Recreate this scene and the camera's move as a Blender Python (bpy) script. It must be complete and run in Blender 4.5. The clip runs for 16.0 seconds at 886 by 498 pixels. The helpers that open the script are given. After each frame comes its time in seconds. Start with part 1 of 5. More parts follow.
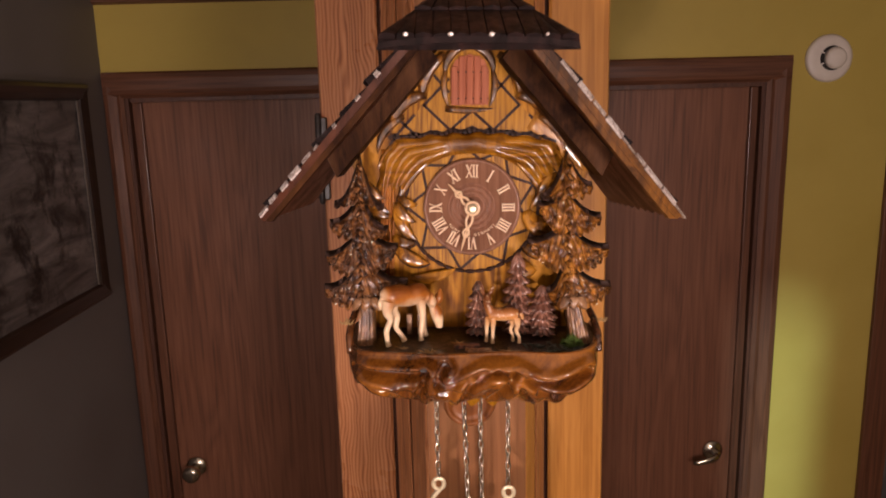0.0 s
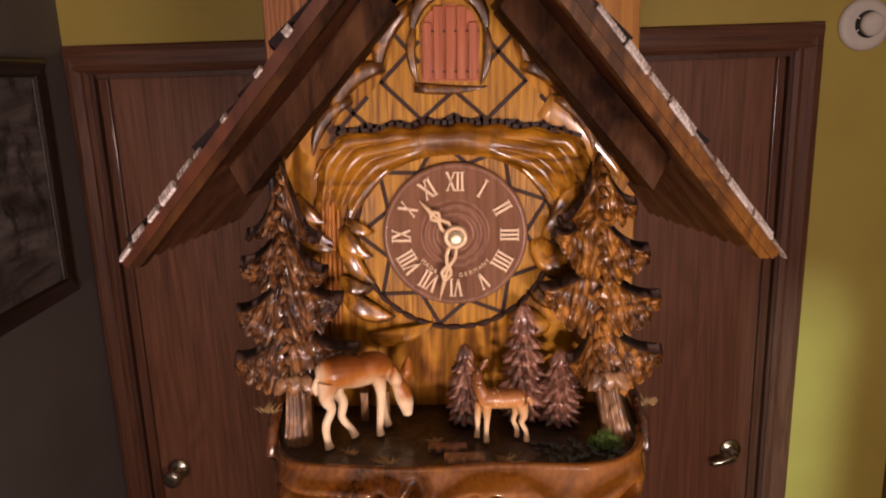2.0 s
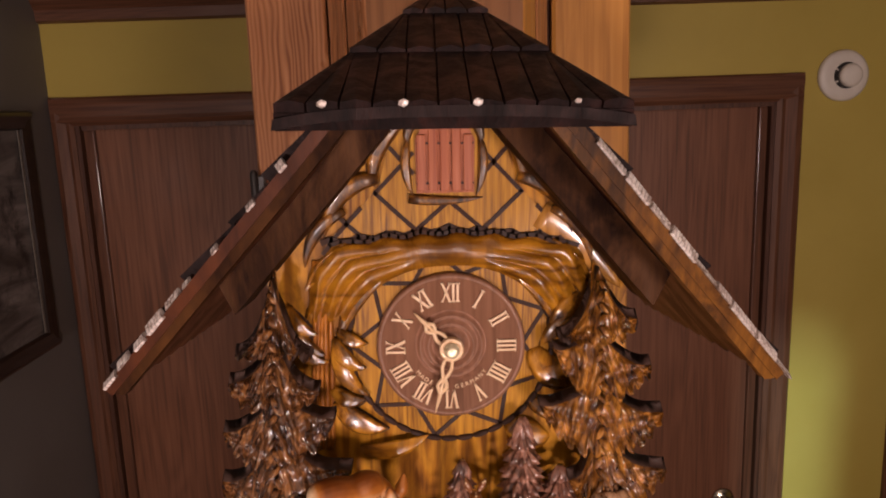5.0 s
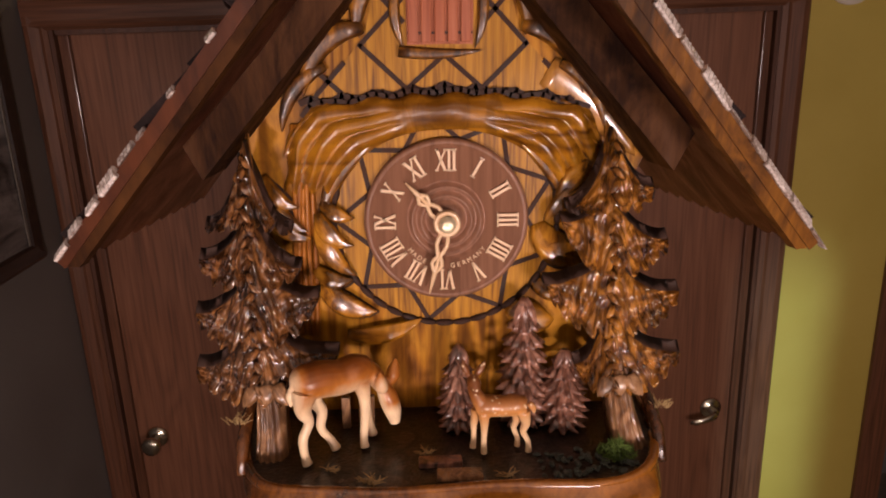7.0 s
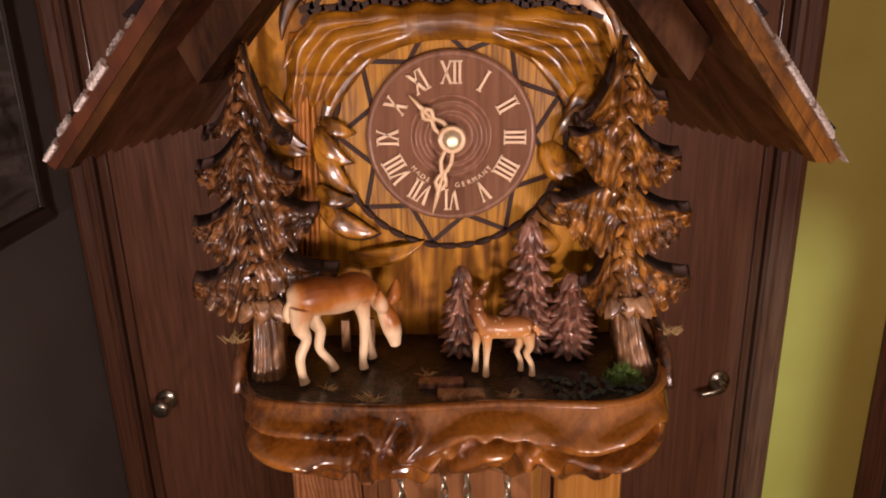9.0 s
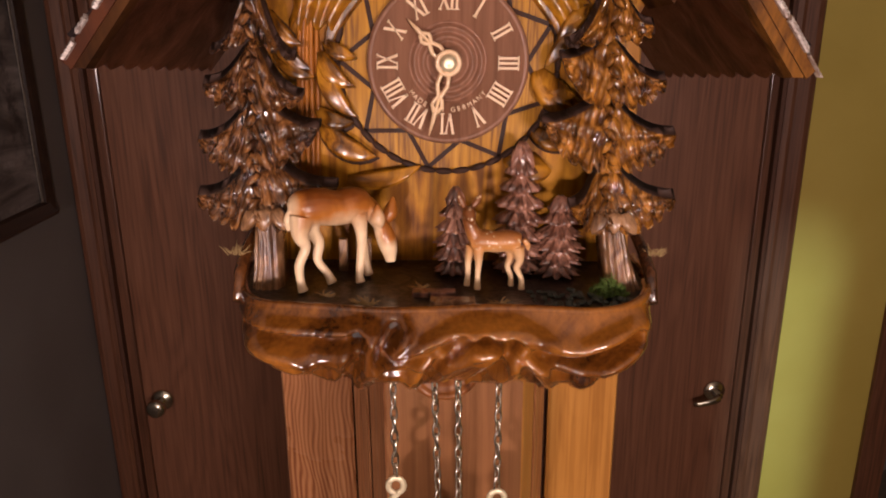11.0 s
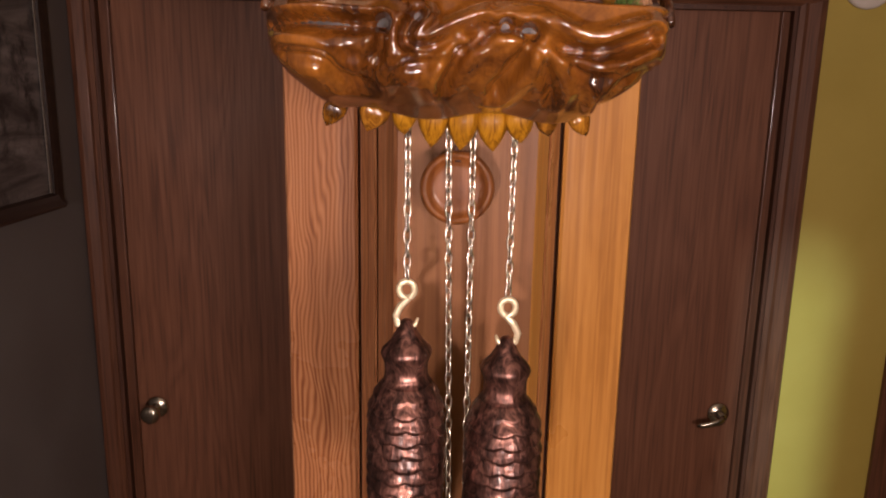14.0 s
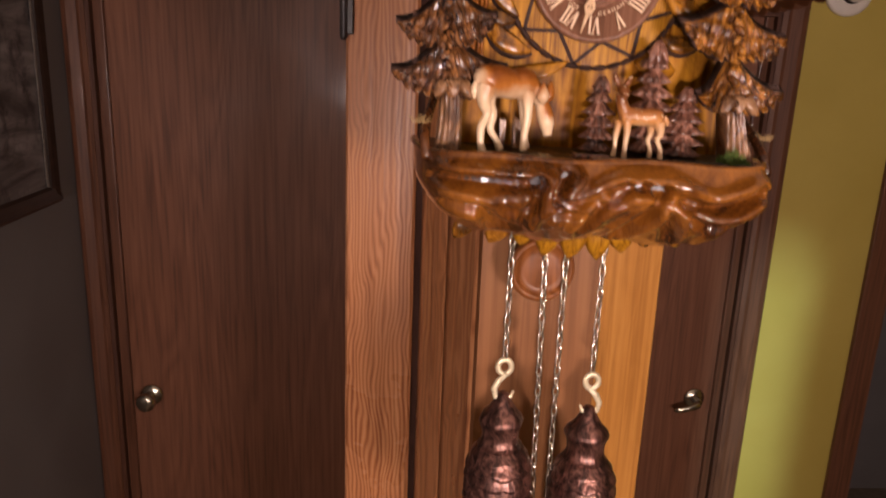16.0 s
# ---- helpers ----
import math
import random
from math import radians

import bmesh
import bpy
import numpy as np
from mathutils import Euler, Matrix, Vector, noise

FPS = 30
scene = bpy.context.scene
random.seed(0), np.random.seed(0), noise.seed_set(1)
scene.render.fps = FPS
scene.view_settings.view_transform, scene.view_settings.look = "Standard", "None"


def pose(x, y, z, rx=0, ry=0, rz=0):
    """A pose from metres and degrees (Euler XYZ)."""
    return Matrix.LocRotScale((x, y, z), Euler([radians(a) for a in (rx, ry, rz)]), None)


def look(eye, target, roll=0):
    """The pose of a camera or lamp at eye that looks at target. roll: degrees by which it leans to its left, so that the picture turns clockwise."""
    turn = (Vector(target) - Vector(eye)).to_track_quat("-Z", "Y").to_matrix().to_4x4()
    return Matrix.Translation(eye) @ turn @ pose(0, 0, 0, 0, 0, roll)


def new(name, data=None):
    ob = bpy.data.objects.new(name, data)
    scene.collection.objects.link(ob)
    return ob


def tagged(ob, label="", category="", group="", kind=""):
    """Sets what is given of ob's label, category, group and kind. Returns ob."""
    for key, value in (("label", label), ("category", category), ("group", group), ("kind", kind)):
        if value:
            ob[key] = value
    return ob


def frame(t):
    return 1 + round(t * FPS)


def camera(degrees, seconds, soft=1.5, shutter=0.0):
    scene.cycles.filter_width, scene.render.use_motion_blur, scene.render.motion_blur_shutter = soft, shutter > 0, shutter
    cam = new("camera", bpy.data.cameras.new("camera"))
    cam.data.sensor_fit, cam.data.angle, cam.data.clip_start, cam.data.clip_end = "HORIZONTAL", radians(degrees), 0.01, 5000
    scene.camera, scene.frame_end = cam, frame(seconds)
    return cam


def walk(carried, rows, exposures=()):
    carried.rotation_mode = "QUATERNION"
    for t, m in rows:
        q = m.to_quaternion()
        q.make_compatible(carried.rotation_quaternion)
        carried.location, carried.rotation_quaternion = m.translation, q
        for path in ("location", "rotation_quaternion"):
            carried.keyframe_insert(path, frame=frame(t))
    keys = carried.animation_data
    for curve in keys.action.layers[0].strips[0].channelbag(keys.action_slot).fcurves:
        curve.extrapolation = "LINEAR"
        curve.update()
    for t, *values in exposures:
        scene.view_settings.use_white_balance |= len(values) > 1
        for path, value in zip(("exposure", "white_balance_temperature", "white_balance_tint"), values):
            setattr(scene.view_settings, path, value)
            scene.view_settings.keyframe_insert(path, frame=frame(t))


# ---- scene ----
cam = camera(62.6, 16.0, soft=1.9, shutter=0.4)
PATH = [
    (0, (-0.027, -0.507, 2.009), (-0.007, 1.453, 1.612), -1.5),
    (0.5, (-0.023, -0.446, 1.995), (0.005, 1.51, 1.577), -1.4),
    (1, (-0.012, -0.402, 1.992), (0.019, 1.55, 1.558), -1.0),
    (1.5, (-0.014, -0.361, 1.989), (0.009, 1.585, 1.526), -1.1),
    (2, (-0.008, -0.331, 2.009), (0.002, 1.615, 1.545), -1.9),
    (2.5, (-0.007, -0.325, 2.024), (0.0, 1.631, 1.607), -1.7),
    (3, (-0.006, -0.319, 2.048), (0.009, 1.649, 1.688), -2.2),
    (3.2, (-0.006, -0.319, 2.054), (0.015, 1.652, 1.716), -1.8),
    (5.3, (-0.011, -0.314, 2.037), (0.046, 1.648, 1.651), -2.2),
    (5.5, (-0.011, -0.312, 2.033), (0.044, 1.644, 1.617), -2.5),
    (6, (-0.012, -0.304, 2.023), (0.052, 1.635, 1.536), -2.5),
    (6.5, (-0.013, -0.296, 2.017), (0.051, 1.63, 1.48), -2.0),
    (7, (-0.012, -0.287, 2.012), (0.052, 1.627, 1.433), -2.0),
    (7.5, (-0.012, -0.282, 2.004), (0.05, 1.619, 1.386), -2.1),
    (8, (-0.01, -0.281, 1.995), (0.04, 1.61, 1.348), -1.9),
    (8.2, (-0.01, -0.282, 1.993), (0.035, 1.61, 1.345), -1.9),
    (10.3, (-0.009, -0.291, 1.965), (0.022, 1.615, 1.361), -0.4),
    (10.5, (-0.011, -0.296, 1.96), (0.029, 1.612, 1.362), -0.2),
    (11, (-0.009, -0.31, 1.949), (0.028, 1.601, 1.361), -0.4),
    (11.5, (-0.007, -0.329, 1.933), (0.027, 1.586, 1.356), -0.2),
    (12, (-0.009, -0.346, 1.907), (0.018, 1.573, 1.345), -0.5),
    (12.5, (-0.009, -0.351, 1.885), (0.015, 1.583, 1.376), 0.1),
    (13, (-0.012, -0.355, 1.858), (0.01, 1.593, 1.406), 0.5),
    (13.5, (-0.019, -0.348, 1.824), (0.011, 1.605, 1.397), 1.1),
    (14, (-0.017, -0.351, 1.807), (0.018, 1.603, 1.384), 1.1),
    (14.5, (-0.017, -0.365, 1.795), (0.026, 1.593, 1.389), 0.9),
    (15, (-0.036, -0.369, 1.816), (0.013, 1.579, 1.365), 1.0),
    (15.5, (-0.069, -0.386, 1.842), (-0.007, 1.552, 1.348), 1.3),
    (16, (-0.104, -0.382, 1.888), (0.034, 1.547, 1.38), 2.2),
]
walk(cam, [(t, look(eye, target, roll)) for t, eye, target, roll in PATH], ((0, 0.08), (3, -0.02), (8, -0.04), (11, 0.0), (13.5, 0.10), (16, 0.12)))

# ---- light ----
world = bpy.data.worlds.new("world")
scene.world = world
world.use_nodes = True
world.node_tree.nodes["Background"].inputs[0].default_value = (1.0, 0.72, 0.45, 1)
world.node_tree.nodes["Background"].inputs[1].default_value = 0.01


def lamp(name, place, target, power, size, colour):
    data = bpy.data.lights.new(name, "AREA")
    data.shape, data.size, data.energy, data.color = "DISK", size, power, colour
    ob = new(name, data)
    ob.matrix_world = look(place, target)
    return ob


lamp("room_lamp", (0.52, -1.70, 1.70), (0.0, 0.1, 1.80), 22.0, 0.30, (1.0, 0.765, 0.72))
lamp("room_lamp", (-0.36, -1.70, 1.62), (0.0, 0.1, 1.80), 17.0, 0.13, (1.0, 0.765, 0.72))
# Unseen lamp, added to throw the pale beam on the wall by the casing.
lamp("hall_lamp", (-0.60, -3.60, 2.31), (0.9, 1.6, 0.9), 380.0, 0.11, (0.68, 0.92, 1.0))

# ---- materials ----


def mat_base(name, rough=0.5, metal=0.0, coat=0.0, gloss=0.5):
    m = bpy.data.materials.new(name)
    m.use_nodes = True
    b = m.node_tree.nodes["Principled BSDF"]
    b.inputs["Roughness"].default_value = rough
    b.inputs["Metallic"].default_value = metal
    b.inputs["Coat Weight"].default_value = coat
    b.inputs["Coat Roughness"].default_value = 0.12
    b.inputs["Specular IOR Level"].default_value = gloss
    return m, m.node_tree, b


def ramp(nt, fac, stops):
    r = nt.nodes.new("ShaderNodeValToRGB")
    while len(r.color_ramp.elements) < len(stops):
        r.color_ramp.elements.new(0.5)
    for e, (p, c) in zip(r.color_ramp.elements, stops):
        e.position, e.color = p, (*c, 1)
    nt.links.new(fac, r.inputs[0])
    return r.outputs[0]


def noise_tex(nt, vec, scale, detail=4.0, distort=0.0, rough=0.55):
    n = nt.nodes.new("ShaderNodeTexNoise")
    n.inputs["Scale"].default_value, n.inputs["Detail"].default_value = scale, detail
    n.inputs["Distortion"].default_value, n.inputs["Roughness"].default_value = distort, rough
    nt.links.new(vec, n.inputs["Vector"])
    return n.outputs["Fac"]


def mapped(nt, scale, rnd=0.0, rot=(0, 0, 0)):
    tc = nt.nodes.new("ShaderNodeTexCoord")
    mp = nt.nodes.new("ShaderNodeMapping")
    mp.inputs["Scale"].default_value = scale
    mp.inputs["Rotation"].default_value = rot
    nt.links.new(tc.outputs["Object"], mp.inputs["Vector"])
    if rnd:
        oi = nt.nodes.new("ShaderNodeObjectInfo")
        mul = nt.nodes.new("ShaderNodeMath")
        mul.operation = "MULTIPLY"
        mul.inputs[1].default_value = rnd
        nt.links.new(oi.outputs["Random"], mul.inputs[0])
        nt.links.new(mul.outputs[0], mp.inputs["Location"])
    return mp.outputs["Vector"]


def mix(nt, fac, a, b, mode="MIX"):
    x = nt.nodes.new("ShaderNodeMix")
    x.data_type, x.blend_type = "RGBA", mode
    for value, slot in ((fac, x.inputs[0]), (a, x.inputs[6]), (b, x.inputs[7])):
        if isinstance(value, bpy.types.NodeSocket):
            nt.links.new(value, slot)
        elif isinstance(value, tuple):
            slot.default_value = (*value, 1)
        else:
            slot.default_value = value
    return x.outputs[2]


def bump(nt, b, height, strength, distance):
    n = nt.nodes.new("ShaderNodeBump")
    n.inputs["Strength"].default_value, n.inputs["Distance"].default_value = strength, distance
    nt.links.new(height, n.inputs["Height"])
    nt.links.new(n.outputs[0], b.inputs["Normal"])


def wood(name, dark, mid, light, fine=260.0, stretch=0.045, axis=2, figure=18.0, rough=0.38, coat=0.3, contrast=0.5, relief=0.25, rnd=0.0, lines=0.0, age=0.0, gloss=0.5):
    """Stained wood: long pores along one axis, broad cathedral figure, patches of stain."""
    m, nt, b = mat_base(name, rough, 0.0, coat, gloss)
    s = [1.0, 1.0, 1.0]
    s[axis] = stretch
    v = mapped(nt, tuple(s), rnd)
    pores = noise_tex(nt, v, fine, 3.0, 0.4)
    s2 = [1.0, 1.0, 1.0]
    s2[axis] = 0.09
    v2 = mapped(nt, tuple(s2), rnd)
    field = noise_tex(nt, v2, figure, 2.0, 0.6, 0.4)
    waves = nt.nodes.new("ShaderNodeMath")
    waves.operation = "MULTIPLY"
    waves.inputs[1].default_value = 85.0
    nt.links.new(field, waves.inputs[0])
    sine = nt.nodes.new("ShaderNodeMath")
    sine.operation = "SINE"
    if lines:
        xyz = nt.nodes.new("ShaderNodeSeparateXYZ")
        nt.links.new(v2, xyz.inputs[0])
        total = nt.nodes.new("ShaderNodeMath")
        total.operation = "MULTIPLY_ADD"
        total.inputs[1].default_value = lines
        nt.links.new(xyz.outputs[0], total.inputs[0])
        nt.links.new(waves.outputs[0], total.inputs[2])
        waves.inputs[1].default_value = 30.0
        field.node.inputs["Scale"].default_value = 34.0
        v2.node.inputs["Scale"].default_value = (1.0, 1.0, 0.32)
        waves = total
    nt.links.new(waves.outputs[0], sine.inputs[0])
    w = nt.nodes.new("ShaderNodeMapRange")
    w.inputs[1].default_value, w.inputs[2].default_value = -1.0, 1.0
    nt.links.new(sine.outputs[0], w.inputs[0])
    patch = noise_tex(nt, mapped(nt, (1, 1, 1), rnd), figure * 0.35, 5.0, 0.8)
    c1 = ramp(nt, pores, [(0.36, dark), (0.5, mid), (0.68, light)])
    c2 = ramp(nt, w.outputs[0], [(0.0, dark), (0.45, mid), (1.0, light)])
    c = mix(nt, contrast, c1, c2)
    c = mix(nt, ramp(nt, patch, [(0.35, (0, 0, 0)), (0.7, (0.45, 0.45, 0.45))]), c, mid)
    if age:
        old = noise_tex(nt, mapped(nt, (1, 1, 0.3), rnd), 70.0, 6.0, 1.0, 0.65)
        c = mix(nt, ramp(nt, old, [(0.40, (age, age, age)), (0.56, (0, 0, 0))]), c, dark)
    nt.links.new(c, b.inputs["Base Color"])
    nt.links.new(ramp(nt, patch, [(0.3, (rough * 0.8,) * 3), (0.75, (rough * 1.25,) * 3)]), b.inputs["Roughness"])
    bump(nt, b, pores, relief, 0.0006)
    return m


def stained(name, dark, mid, light, scale=60.0, rough=0.3, coat=0.5, relief=0.35, fine=420.0, metal=0.0, islands=0.0, gloss=0.5):
    """Carved and stained surface: dark stain in patches and grain over a lighter wood, varnished."""
    m, nt, b = mat_base(name, rough, metal, coat, gloss)
    v = mapped(nt, (1.0, 1.0, 0.45))
    big = noise_tex(nt, v, scale, 6.0, 1.2, 0.62)
    small = noise_tex(nt, mapped(nt, (1, 1, 0.16)), fine, 3.0, 0.3)
    c = ramp(nt, big, [(0.40, dark), (0.50, mid), (0.62, light)])
    c = mix(nt, 0.25, c, ramp(nt, small, [(0.35, dark), (0.65, light)]))
    if islands:
        geo = nt.nodes.new("ShaderNodeNewGeometry")
        c = mix(nt, islands, c, ramp(nt, geo.outputs["Random Per Island"], [(0.0, dark), (0.4, mid), (1.0, light)]))
    nt.links.new(c, b.inputs["Base Color"])
    nt.links.new(ramp(nt, big, [(0.3, (rough * 1.4,) * 3), (0.7, (rough * 0.8,) * 3)]), b.inputs["Roughness"])
    bump(nt, b, small, relief, 0.0008)
    return m


def paint(name, a, c, scale=30.0, rough=0.5, metal=0.0, coat=0.0, relief=0.1, depth=0.0005):
    m, nt, b = mat_base(name, rough, metal, coat)
    f = noise_tex(nt, mapped(nt, (1, 1, 1)), scale, 6.0, 0.3)
    nt.links.new(ramp(nt, f, [(0.3, a), (0.7, c)]), b.inputs["Base Color"])
    g = noise_tex(nt, mapped(nt, (1, 1, 1)), scale * 14, 3.0)
    nt.links.new(ramp(nt, f, [(0.3, (rough * 0.85,) * 3), (0.7, (rough * 1.15,) * 3)]), b.inputs["Roughness"])
    bump(nt, b, g, relief, depth)
    return m


M_wall = paint("olive_wall_paint", (0.43, 0.325, 0.062), (0.48, 0.368, 0.076), 4.0, 0.6, relief=0.3, depth=0.001)
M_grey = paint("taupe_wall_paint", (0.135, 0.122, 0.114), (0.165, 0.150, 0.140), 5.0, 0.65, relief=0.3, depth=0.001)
M_ceil = paint("ceiling_paint", (0.58, 0.54, 0.47), (0.64, 0.60, 0.53), 6.0, 0.8, relief=0.4, depth=0.002)
M_carpet = paint("carpet", (0.16, 0.12, 0.08), (0.24, 0.18, 0.12), 40.0, 0.95, relief=0.8, depth=0.004)
M_door = wood("dark_oak_veneer", (0.105, 0.040, 0.020), (0.185, 0.074, 0.037), (0.235, 0.100, 0.052), 130, 0.03, 2, 7.0, 0.50, 0.05, 0.32, gloss=0.4)
M_casing = wood("dark_stained_casing", (0.062, 0.024, 0.012), (0.122, 0.049, 0.025), (0.165, 0.070, 0.036), 170, 0.03, 2, 9.0, 0.42, 0.12, 0.3, gloss=0.35)
M_casing_h = wood("dark_stained_casing_level", (0.062, 0.024, 0.012), (0.122, 0.049, 0.025), (0.165, 0.070, 0.036), 170, 0.03, 0, 9.0, 0.42, 0.12, 0.3, gloss=0.35)
M_jamb = wood("jamb_wood", (0.045, 0.016, 0.008), (0.085, 0.032, 0.016), (0.12, 0.048, 0.024), 170, 0.03, 2, 9.0, 0.5, 0.1, 0.3)
M_oak = wood("red_oak", (0.18, 0.064, 0.024), (0.37, 0.148, 0.056), (0.50, 0.235, 0.105), 150, 0.03, 2, 16.0, 0.32, 0.2, 0.6, 0.5, lines=1500.0, gloss=0.35)
M_oak2 = wood("honey_oak", (0.36, 0.148, 0.030), (0.47, 0.208, 0.044), (0.54, 0.255, 0.060), 170, 0.03, 2, 9.0, 0.34, 0.35, 0.12, 0.3, lines=330.0)
M_panel = wood("panel_oak", (0.16, 0.062, 0.020), (0.25, 0.103, 0.036), (0.31, 0.138, 0.052), 200, 0.03, 2, 9.0, 0.45, 0.05, 0.3, gloss=0.2)
M_groove = paint("groove_stain", (0.03, 0.010, 0.005), (0.05, 0.018, 0.009), 60, 0.6)
M_nickel = paint("satin_nickel", (0.52, 0.46, 0.36), (0.62, 0.56, 0.45), 90, 0.22, 1.0)
M_black = paint("black_iron", (0.012, 0.010, 0.010), (0.03, 0.025, 0.022), 90, 0.45)
M_white = paint("white_plastic", (0.66, 0.60, 0.52), (0.74, 0.68, 0.60), 20, 0.45)
M_dark = paint("dark_gap", (0.01, 0.008, 0.006), (0.02, 0.015, 0.012), 20, 0.8)

# ---- mesh helpers ----


RELIEF = 1.0  # draws the carvings in front of the board together about the dial


def part(name, bm, material, parent=None, label="", smooth=False):
    me = bpy.data.meshes.new(name)
    base = Vector((0, 0, 0))
    p = parent
    while p is not None:
        base += p.location
        p = p.parent
    if RELIEF != 1.0:
        bmesh.ops.scale(bm, vec=(RELIEF, 1, RELIEF), space=Matrix.Translation((0, 0, -1.94)), verts=bm.verts)
    bmesh.ops.translate(bm, verts=bm.verts, vec=-base)
    bmesh.ops.recalc_face_normals(bm, faces=bm.faces)
    bm.to_mesh(me)
    bm.free()
    if smooth:
        for f in me.polygons:
            f.use_smooth = True
    for one in material if isinstance(material, tuple) else (material,):
        me.materials.append(one)
    ob = new(name, me)
    ob.parent = parent
    if label:
        ob["label"] = label
    return ob


def thing(name, place, label, category, group="", kind=""):
    ob = new(name)
    ob.empty_display_size = 0.02
    ob.location = place
    return tagged(ob, label, category, group, kind)


def box(bm, x0, x1, y0, y1, z0, z1, bevel=0.0):
    r = bmesh.ops.create_cube(bm, size=1.0, matrix=Matrix.Translation(((x0 + x1) / 2, (y0 + y1) / 2, (z0 + z1) / 2)) @ Matrix.Diagonal((x1 - x0, y1 - y0, z1 - z0, 1)))
    if bevel:
        es = list({e for v in r["verts"] for e in v.link_edges})
        bmesh.ops.bevel(bm, geom=es, offset=bevel, segments=2, affect="EDGES", profile=0.6)
    return bm


def boxed(*a, bevel=0.0):
    return box(bmesh.new(), *a, bevel=bevel)


def prism(bm, pts, to3, a, b):
    """A polygon of pairs, set into space by to3(u, v, d), drawn out from d = a to d = b."""
    lo = [bm.verts.new(to3(u, v, a)) for u, v in pts]
    hi = [bm.verts.new(to3(u, v, b)) for u, v in pts]
    bm.faces.new(lo)
    bm.faces.new(hi[::-1])
    n = len(pts)
    for i in range(n):
        bm.faces.new((lo[i], hi[i], hi[(i + 1) % n], lo[(i + 1) % n]))
    return bm


def front(u, v, d):
    return Vector((u, d, v))


def plan(u, v, d):
    return Vector((u, v, d))


def lathe(bm, profile, m, seg=24, shape=None):
    """Rings of (radius, height) about m's z axis."""
    rings = []
    for k, (r, h) in enumerate(profile):
        ring = []
        for i in range(seg):
            a = 2 * math.pi * i / seg
            rr = r * (shape(a, h, k) if shape else 1.0)
            ring.append(bm.verts.new(m @ Vector((rr * math.cos(a), rr * math.sin(a), h))))
        rings.append(ring)
    for a, b in zip(rings, rings[1:]):
        for i in range(seg):
            bm.faces.new((a[i], a[(i + 1) % seg], b[(i + 1) % seg], b[i]))
    bm.faces.new(rings[0][::-1])
    bm.faces.new(rings[-1])
    return bm


def tube(bm, pts, radii, seg=8, flat=1.0, closed=False):
    """A round bar along points; flat squeezes it in y."""
    pts = [Vector(p) for p in pts]
    n = len(pts)
    rings = []
    for i, p in enumerate(pts):
        if closed:
            d = pts[(i + 1) % n] - pts[i - 1]
        else:
            d = pts[min(i + 1, n - 1)] - pts[max(i - 1, 0)]
        d.normalize()
        side = d.cross(Vector((0, 1, 0)))
        if side.length < 0.2:
            side = d.cross(Vector((1, 0, 0)))
        side.normalize()
        up = side.cross(d)
        r = radii[i] if isinstance(radii, (list, tuple)) else radii
        rings.append([bm.verts.new(p + r * (math.cos(2 * math.pi * k / seg) * side + flat * math.sin(2 * math.pi * k / seg) * up)) for k in range(seg)])
    pairs = list(zip(rings, rings[1:])) + ([(rings[-1], rings[0])] if closed else [])
    for a, b in pairs:
        for k in range(seg):
            bm.faces.new((a[k], a[(k + 1) % seg], b[(k + 1) % seg], b[k]))
    if not closed:
        bm.faces.new(rings[0][::-1])
        bm.faces.new(rings[-1])
    return bm


TO_FRONT = Matrix.Rotation(radians(90), 4, "X")  # a lathe's axis turned towards the viewer (-y)

# ---- the hall: walls, ceiling, floor ----
WY = 1.62
LX = -0.957
EX = 1.30
TOP = 2.42


def slab_wall(name, boxes, material, label):
    bm = bmesh.new()
    for b in boxes:
        box(bm, *b)
    return tagged(part(name, bm, material), label, "wall", kind="structure")


slab_wall("wall_north", [(-1.1, -0.899, WY, WY + 0.12, 0, TOP), (-0.899, -0.045, WY, WY + 0.12, 2.055, TOP), (-0.045, 0.085, WY, WY + 0.12, 0, TOP),
                         (0.085, 0.935, WY, WY + 0.12, 2.055, TOP), (0.935, EX + 0.08, WY, WY + 0.12, 0, TOP), (EX + 0.08, 2.1, WY, WY + 0.12, 2.055, TOP),
                         (2.1, 3.2, WY, WY + 0.12, 0, TOP)], M_wall, "olive yellow painted wall with two doors")
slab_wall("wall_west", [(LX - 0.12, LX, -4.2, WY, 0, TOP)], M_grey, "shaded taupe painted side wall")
slab_wall("wall_east", [(3.2, 3.32, -4.2, WY, 0, TOP)], M_wall, "olive yellow painted wall")
slab_wall("wall_south", [(LX - 0.12, 3.32, -4.32, -4.2, 0, TOP)], M_wall, "olive yellow painted wall")
# Unseen wall, added so that its narrow slit shapes the pale beam.
slab_wall("wall_doorway", [(LX, -0.156, -2.12, -2.0, 0, TOP), (-0.156, -0.082, -2.12, -2.0, 2.04, TOP), (-0.082, 3.2, -2.12, -2.0, 0, TOP)], M_grey, "unseen taupe wall added to shape a lamp's beam")
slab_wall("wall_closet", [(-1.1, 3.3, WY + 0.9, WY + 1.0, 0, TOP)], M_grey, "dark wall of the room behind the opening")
tagged(part("floor", boxed(-1.2, 3.4, -4.4, WY + 1.0, -0.1, 0), M_carpet), "brown carpeted floor", "floor", kind="structure")
tagged(part("ceiling", boxed(-1.2, 3.4, -4.4, WY + 1.0, TOP, TOP + 0.1), M_ceil), "plain off-white ceiling", "ceiling", kind="structure")

